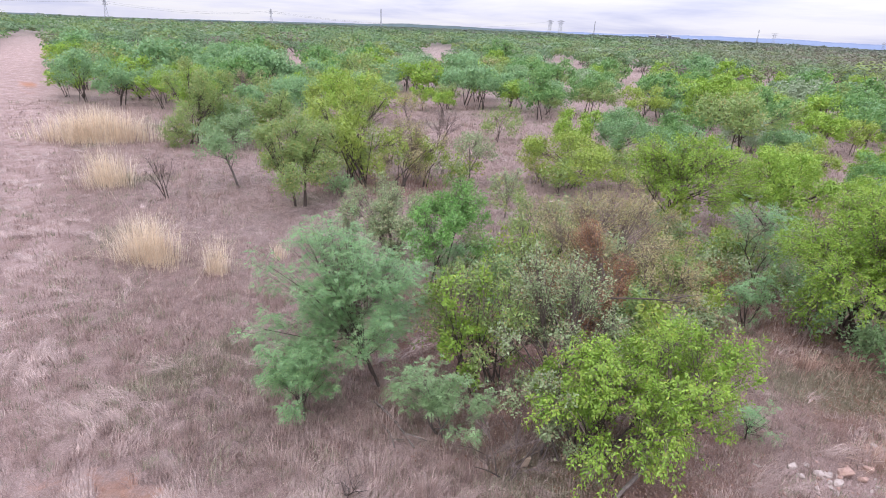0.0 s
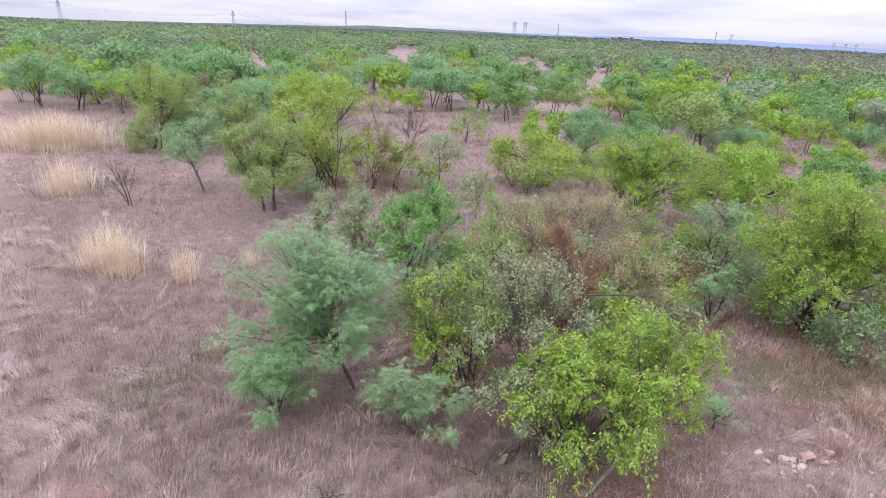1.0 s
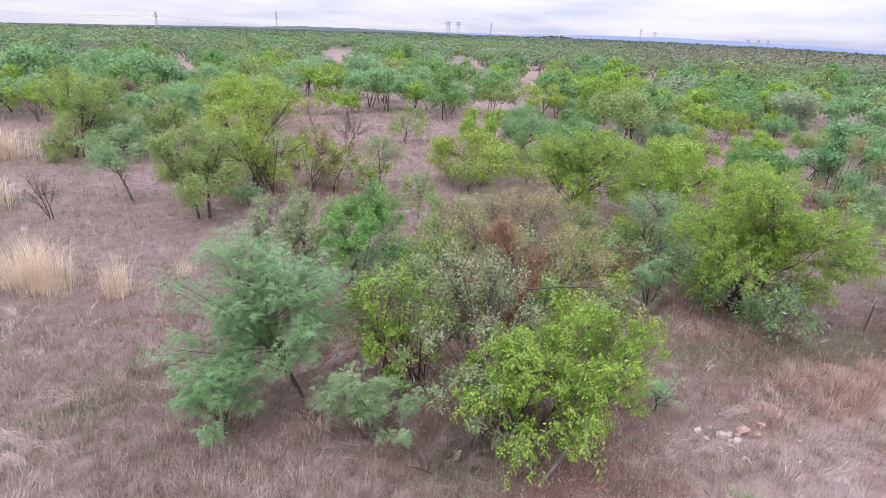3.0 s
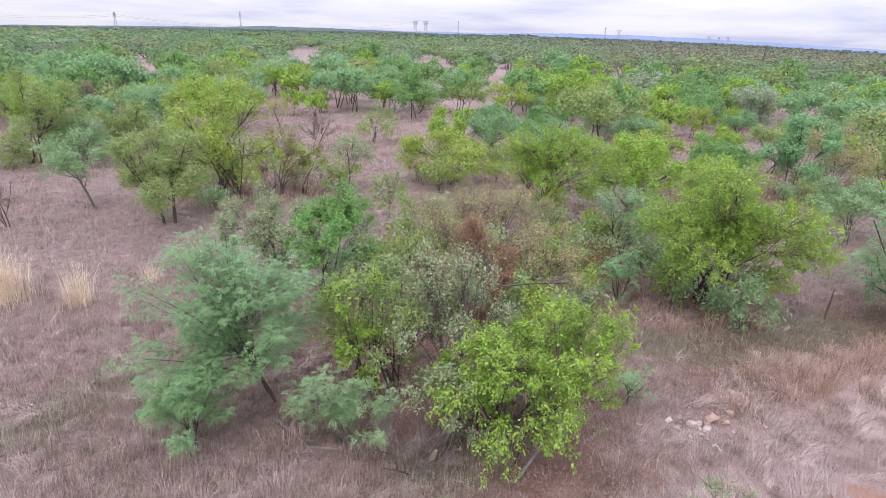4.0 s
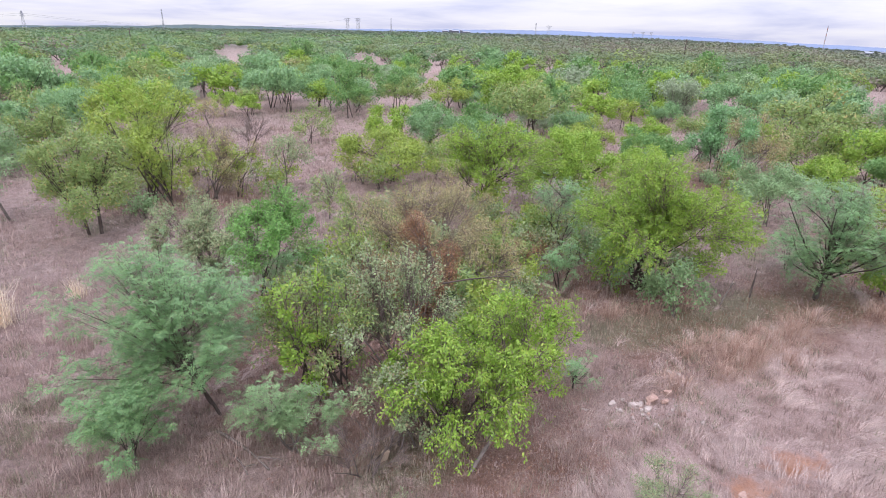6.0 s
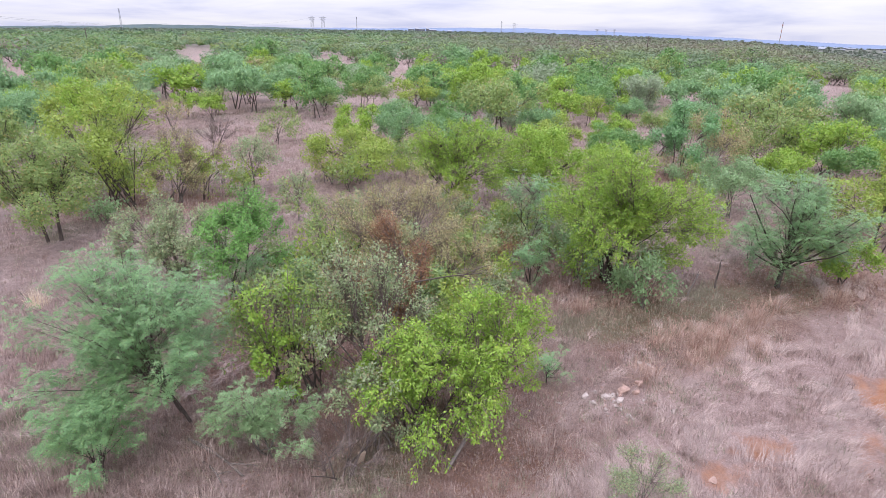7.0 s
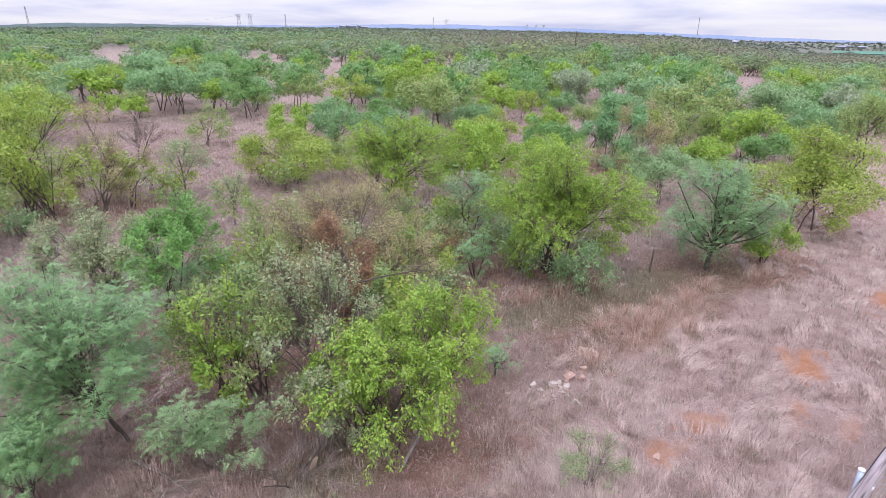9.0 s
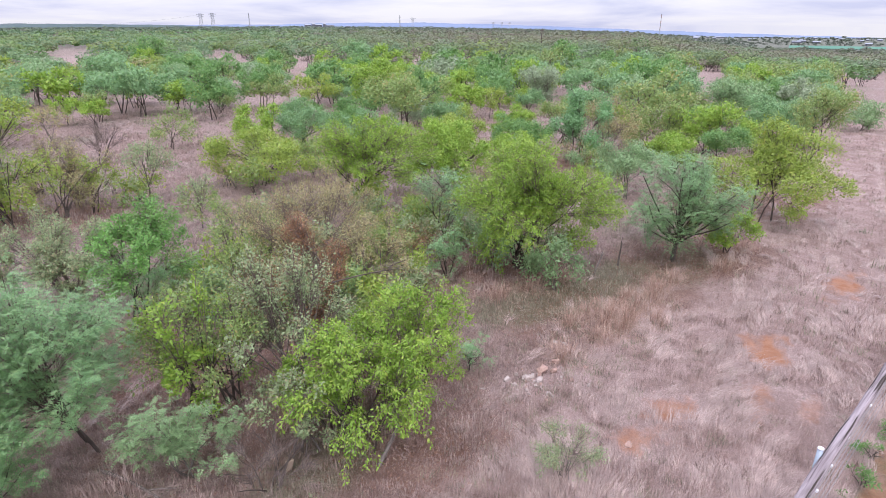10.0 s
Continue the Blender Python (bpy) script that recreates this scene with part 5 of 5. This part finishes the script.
def build_fence():
    fence = tagged(new("fence"), "weathered wooden top rail over strung wires", "fence")

    def at(s, z):
        p = START + ALONG * s
        return (p.x, p.y, z)

    # the rail, gnarled and not quite straight
    rail = Pile()
    n, sides = 40, 12
    ring = np.arange(sides) / sides * 2 * np.pi
    v = []
    for i in range(n + 1):
        s = -2.0 + 9.0 * i / n
        r = 0.062 + 0.005 * math.sin(s * 2.1) + 0.004 * math.sin(s * 5.3)
        c = np.array(at(s, 1.3 + 0.012 * math.sin(s * 1.3)))
        lump = r * (1 + 0.06 * np.sin(3 * ring + s * 0.7) + 0.05 * np.sin(5 * ring + s * 1.9))
        side = np.array([-ALONG.y, ALONG.x, 0])
        v.append(c + np.outer(lump * np.cos(ring), side) + np.outer(lump * np.sin(ring), [0, 0, 1]))
    i, k = np.meshgrid(np.arange(n), np.arange(sides), indexing="ij")
    k2 = (k + 1) % sides
    f = np.stack([i * sides + k, i * sides + k2, (i + 1) * sides + k2, (i + 1) * sides + k], -1).reshape(-1, 4)
    base = np.concatenate(v)
    turn = Matrix.Rotation(math.atan2(ALONG.y, ALONG.x), 4, "Z")
    back = np.array(turn.to_3x3().inverted())
    origin = np.array(START)
    rail.add((base - origin) @ back.T, f)
    ob = rail.make("top_rail", WOOD, fence, True)
    ob.matrix_basis = Matrix.Translation(START) @ turn
    ob["label"] = "cracked grey wooden pole rail"
    for z in (1.12, 1.02, 0.94, 0.86, 0.7, 0.45, 0.2):
        rod("wire", at(-2, z), at(7, z), 0.0042, WIRE, fence, 6, 5, 0.01)
    for s in (-1.9, 0.78, 6.4):
        side = Vector((-ALONG.y, ALONG.x, 0)) * 0.085
        p = Vector(at(s, 0)) + side
        post = rod("post", (p.x, p.y, -0.2), (p.x, p.y, 1.42), 0.032, STEEL, fence, 1, 14, label="round galvanised steel post")
        rod("post_cap", (p.x, p.y, 1.42), (p.x, p.y, 1.436), 0.035, WHITE, post, 1, 14, label="white plastic cap")
    for s, z in ((1.25, 0.94), (0.75, 0.86), (1.9, 1.02), (0.3, 0.94), (3.1, 0.94)):
        p = Vector(at(s, z))
        rod("insulator", p - ALONG * 0.02, p + ALONG * 0.02, 0.018, WHITE, fence, 1, 10, label="white wire insulator")


build_fence()


# ---------------------------------------------------------------- far things
LATTICE, nt_, b_ = material("pylon_steel", 0.6)
b_.inputs["Metallic"].default_value = 0.3
nt_.links.new(mixed(nt_, noise_tex(nt_, 2.0, 3.0), (0.30, 0.31, 0.36), (0.40, 0.41, 0.46)), b_.inputs["Base Color"])
RED_PAINT, nt_, b_ = material("faded_red_paint", 0.6)
nt_.links.new(mixed(nt_, noise_tex(nt_, 2.0, 3.0), (0.42, 0.20, 0.17), (0.52, 0.28, 0.24)), b_.inputs["Base Color"])


def spot(az, r):
    x, y = r * math.sin(radians(az)), r * math.cos(radians(az))
    return x, y, float(lie_of_land(np.array(x), np.array(y)))


def bars(name, pairs, r, mat, parent):
    a = np.array([p for p, _ in pairs], float); b = np.array([q for _, q in pairs], float)
    v, f = tubes(a, (a + b) / 2, b, np.full(len(a), r), np.full(len(a), r), 1, 4)
    return quads(name, v, f, mat, parent)


def pylon(az, r, top, arms, label, thick=0.22, spread=0.11, waist=0.03):
    """A lattice power pylon: four splayed legs with cross braces, and arms near the top."""
    x, y, z = spot(az, r)
    h = 6.1 + r * math.tan(radians(top)) - z
    ob = tagged(new("power_pylon"), label, "pylon", "power pylons")
    ob.matrix_world = pose(x, y, z, 0, 0, -az)
    w0, w1 = spread * h, waist * h
    corner = [(1, 1), (1, -1), (-1, -1), (-1, 1)]

    def node(q, t):
        w = w0 + (w1 - w0) * min(t / 0.75, 1)
        return (q[0] * w, q[1] * w, t * h)

    for q in corner:
        bars("leg", [(node(q, -0.02), node(q, 0.75)), (node(q, 0.75), node(q, 1.0))], thick, LATTICE, ob)
    levels = [0, 0.2, 0.38, 0.53, 0.65, 0.75, 0.87, 1.0]
    braces = []
    for a, b in zip(levels, levels[1:]):
        for i in range(4):
            p, q = corner[i], corner[(i + 1) % 4]
            braces += [(node(p, a), node(q, b)), (node(q, a), node(p, b)), (node(p, b), node(q, b))]
    bars("bracing", braces, thick * 0.6, LATTICE, ob)
    for t, reach in arms:
        bars("cross_arm", [((-reach * h, 0, t * h), (reach * h, 0, t * h)), ((-reach * h, 0, t * h), (0, 0, (t + 0.06) * h)), ((reach * h, 0, t * h), (0, 0, (t + 0.06) * h))], thick * 0.9, LATTICE, ob)
    return ob


THREE = [(0.74, 0.13), (0.84, 0.10), (0.93, 0.07)]
pylon(-34.1, 1000, 0.95, THREE, "grey steel lattice power pylon on the skyline", 0.28)
pylon(-21.1, 950, 0.85, THREE, "grey steel lattice power pylon above the woodland", 0.24)
pylon(-11.28, 1150, 1.32, [(0.8, 0.03), (0.9, 0.03)], "slim grey lattice mast on the skyline", 0.26, 0.04, 0.02)
pylon(4.35, 1300, 1.02, [(0.93, 0.26), (0.8, 0.2)], "wide-armed steel power pylon far off", 0.30, 0.13, 0.09)
pylon(5.32, 1300, 1.04, [(0.93, 0.26), (0.8, 0.2)], "wide-armed steel power pylon far off", 0.30, 0.13, 0.09)
pylon(8.35, 1250, 1.08, [(0.9, 0.03)], "slim grey lattice mast on the skyline", 0.28, 0.03, 0.02)
pylon(21.8, 1500, 0.95, [(0.85, 0.07)], "slim grey lattice mast far off", 0.28, 0.05, 0.02)
pylon(23.0, 2000, 0.75, [(0.93, 0.3), (0.8, 0.2)], "wide-armed steel power pylon far off", 0.22, 0.13, 0.09)
pylon(30.5, 2000, 0.38, [(0.93, 0.26), (0.8, 0.2)], "wide-armed steel power pylon far off", 0.22, 0.13, 0.09)
pylon(31.3, 2000, 0.36, [(0.93, 0.26), (0.8, 0.2)], "wide-armed steel power pylon far off", 0.22, 0.13, 0.09)
pylon(32.0, 2000, 0.36, [(0.93, 0.26), (0.8, 0.2)], "wide-armed steel power pylon far off", 0.22, 0.13, 0.09)
mast = pylon(45.3, 1200, 1.05, [(0.97, 0.015), (0.8, 0.015)], "tall slim radio mast with red bands", 0.22, 0.014, 0.008)
for t in (0.35, 0.6, 0.85):
    h = 6.1 + 1200 * math.tan(radians(1.05)) - spot(45.3, 1200)[2]
    bars("red_band", [((q * 0.010 * h, p * 0.010 * h, t * h), (q * 0.010 * h, p * 0.010 * h, (t + 0.1) * h)) for q in (1, -1) for p in (1, -1)], 0.3, RED_PAINT, mast)


def power_line(a, b, za, zb, sag):
    (x0, y0, g0), (x1, y1, g1) = spot(*a), spot(*b)
    p0, p1 = np.array([[x0, y0, za]]), np.array([[x1, y1, zb]])
    v, f = tubes(p0, (p0 + p1) / 2 - [[0, 0, sag * 2]], p1, np.array([0.11]), np.array([0.11]), 16, 4)
    ob = quads("power_line", v, f, LATTICE)
    tagged(ob, "thin overhead power line strung between pylons", "power line", "power lines")


power_line((-48, 900), (-34.1, 1000), 19, 20, 6)
power_line((-34.1, 1000), (-21.1, 950), 20, 17.5, 7)
power_line((-34.1, 1000), (-21.1, 950), 17.5, 15.5, 7)
power_line((-21.1, 950), (-8.0, 1500), 17.5, 12, 6)
power_line((-21.1, 950), (-8.0, 1500), 15.5, 11, 6)
power_line((-8.0, 1500), (4.35, 1300), 12, 27, 9)


def utility_pole(az, r, h, label):
    x, y, z = spot(az, r)
    ob = tagged(new("utility_pole"), label, "pole")
    ob.matrix_world = pose(x, y, z, 0, 0, -az)
    rod("shaft", (0, 0, -0.2), (0, 0, h), 0.11, BARK, ob, 1, 8)
    rod("cross_bar", (-0.5, 0, h * 0.92), (0.5, 0, h * 0.92), 0.06, BARK, ob, 1, 6)


utility_pole(34.9, 150, 5.6, "dark wooden utility pole among the trees")
utility_pole(-14.0, 190, 5.2, "dark wooden utility pole among the trees")

# hills on the skyline, the blue of distance haze painted into their base colour
HILL, nt_, b_ = material("far_hazed_hills", 1.0)
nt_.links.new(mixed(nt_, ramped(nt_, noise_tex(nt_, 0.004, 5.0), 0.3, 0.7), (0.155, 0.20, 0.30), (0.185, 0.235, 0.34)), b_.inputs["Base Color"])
DARK_HILL, nt_, b_ = material("far_wooded_rise", 1.0)
nt_.links.new(mixed(nt_, ramped(nt_, noise_tex(nt_, 0.01, 5.0), 0.3, 0.7), (0.07, 0.10, 0.11), (0.10, 0.135, 0.13)), b_.inputs["Base Color"])


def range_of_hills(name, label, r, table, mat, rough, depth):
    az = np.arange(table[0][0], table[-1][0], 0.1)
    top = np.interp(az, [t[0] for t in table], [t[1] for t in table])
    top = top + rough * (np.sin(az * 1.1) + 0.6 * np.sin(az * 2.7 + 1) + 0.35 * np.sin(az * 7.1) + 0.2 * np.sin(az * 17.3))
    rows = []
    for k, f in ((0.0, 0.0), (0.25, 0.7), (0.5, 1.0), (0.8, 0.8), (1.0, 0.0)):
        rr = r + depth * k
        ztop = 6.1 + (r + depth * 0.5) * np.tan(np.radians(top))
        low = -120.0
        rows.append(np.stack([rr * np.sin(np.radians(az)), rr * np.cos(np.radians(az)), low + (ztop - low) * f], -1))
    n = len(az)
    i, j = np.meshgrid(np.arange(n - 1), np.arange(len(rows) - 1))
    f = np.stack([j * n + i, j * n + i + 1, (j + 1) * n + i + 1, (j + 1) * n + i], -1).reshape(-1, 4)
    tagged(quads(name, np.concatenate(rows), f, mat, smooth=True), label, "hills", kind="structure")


range_of_hills("backdrop_hills", "long hills on the horizon, blue haze painted in", 4200, [(-2, -0.05), (4, 0.1), (11, 0.14), (15, 0.27), (24, 0.33), (31, 0.18), (36, 0.02), (42, -0.2), (51, -0.5), (60, -0.73), (80, -0.8)], HILL, 0.015, 500)
range_of_hills("backdrop_ridge", "dark wooded ridge on the horizon", 3700, [(-60, -0.45), (-41, -0.38), (-33, -0.42), (-25, -0.27), (-13, -0.02), (-9, 0.16), (-4, 0.14), (0, 0.1), (6, -0.02), (10, -0.3)], DARK_HILL, 0.012, 250)

# buildings and a field far down the slope
ROOF, nt_, b_ = material("pale_sheet_roof", 0.5)
nt_.links.new(mixed(nt_, noise_tex(nt_, 0.5, 3.0), (0.20, 0.22, 0.26), (0.32, 0.34, 0.39)), b_.inputs["Base Color"])
BRICK, nt_, b_ = material("dull_building_wall", 0.9)
nt_.links.new(mixed(nt_, noise_tex(nt_, 0.3, 3.0), (0.105, 0.11, 0.14), (0.165, 0.165, 0.195)), b_.inputs["Base Color"])


def shed(az, r, el, long, deep, high, label, walls=BRICK, name="farm_shed"):
    """A long low building with a pitched sheet roof, its eaves at an elevation of el."""
    x, y, z = spot(az, r)
    z = z + 0.3 if name == "town_building" else min(6.1 + r * math.tan(radians(el)) - high, z + 12)
    ob = tagged(new(name), label, "building")
    ob.matrix_world = pose(x, y, z, 0, 0, -az + 8)
    bm = bmesh.new()
    bmesh.ops.create_cube(bm, size=1)
    bmesh.ops.scale(bm, vec=(long, deep, high + 12), verts=bm.verts)
    bmesh.ops.translate(bm, vec=(0, 0, high / 2 - 6), verts=bm.verts)
    part("wall", bm, walls, ob)
    bm = bmesh.new()
    a, b, rise = long / 2 + 0.6, deep / 2 + 0.6, high * 0.5
    pts = [bm.verts.new(p) for p in ((-a, -b, high), (a, -b, high), (a, b, high), (-a, b, high), (-a, 0, high + rise), (a, 0, high + rise))]
    for q in ((0, 1, 5, 4), (2, 3, 4, 5), (0, 4, 3), (1, 2, 5), (3, 2, 1, 0)):
        bm.faces.new([pts[k] for k in q])
    part("roof", bm, ROOF, ob, "pale metal sheet roof")


shed(45.75, 420, -1.5, 9, 5, 1.4, "low farmhouse with a pale sheet roof")
shed(47.2, 450, -1.62, 5, 4, 1.2, "small outbuilding with a pale roof")
shed(24.4, 1500, -0.16, 36, 18, 5, "long white warehouse far off")
shed(26.9, 1600, -0.2, 20, 14, 4, "white warehouse far off on the plain")
for k, (az, el, long, high) in enumerate(((13.4, 0.10, 16, 4), (13.9, 0.16, 8, 5), (14.35, 0.11, 18, 4), (14.9, 0.17, 6, 5), (15.4, 0.07, 20, 3), (17.0, 0.0, 12, 3))):
    shed(az, 1700, el, long, 12, high, "dark mine building on a low rise", BRICK, "mine_building")
town = random.Random(8)
for k in range(44):
    shed(town.uniform(48, 69), town.uniform(1220, 2600), -town.uniform(0.82, 1.12), town.uniform(5, 15), 8, 3, "pale roofed building of the distant town", BRICK, "town_building")

FIELD, nt_, b_ = material("irrigated_crop", 0.8)
nt_.links.new(mixed(nt_, noise_tex(nt_, 0.03, 4.0), (0.06, 0.17, 0.12), (0.085, 0.22, 0.145)), b_.inputs["Base Color"])


def crop_field():
    az, rr = np.linspace(55.5, 74, 24), np.linspace(900, 1130, 6)
    A, R = np.meshgrid(np.radians(az), rr)
    x, y = R * np.sin(A), R * np.cos(A)
    v = np.stack([x, y, lie_of_land(x, y) + 0.8], -1).reshape(-1, 3)
    low = v.copy(); low[:, 2] -= 3
    n = len(az)
    i, j = np.meshgrid(np.arange(n - 1), np.arange(len(rr) - 1))
    f = np.stack([j * n + i, j * n + i + 1, (j + 1) * n + i + 1, (j + 1) * n + i], -1).reshape(-1, 4)
    m = len(v)
    e = np.arange(n - 1)
    front = np.stack([e, e + 1, e + 1 + m, e + m], -1)
    tagged(quads("crop_field", np.concatenate([v, low]), np.concatenate([f, front]), FIELD), "flat green irrigated field in the valley", "field", kind="structure")


crop_field()
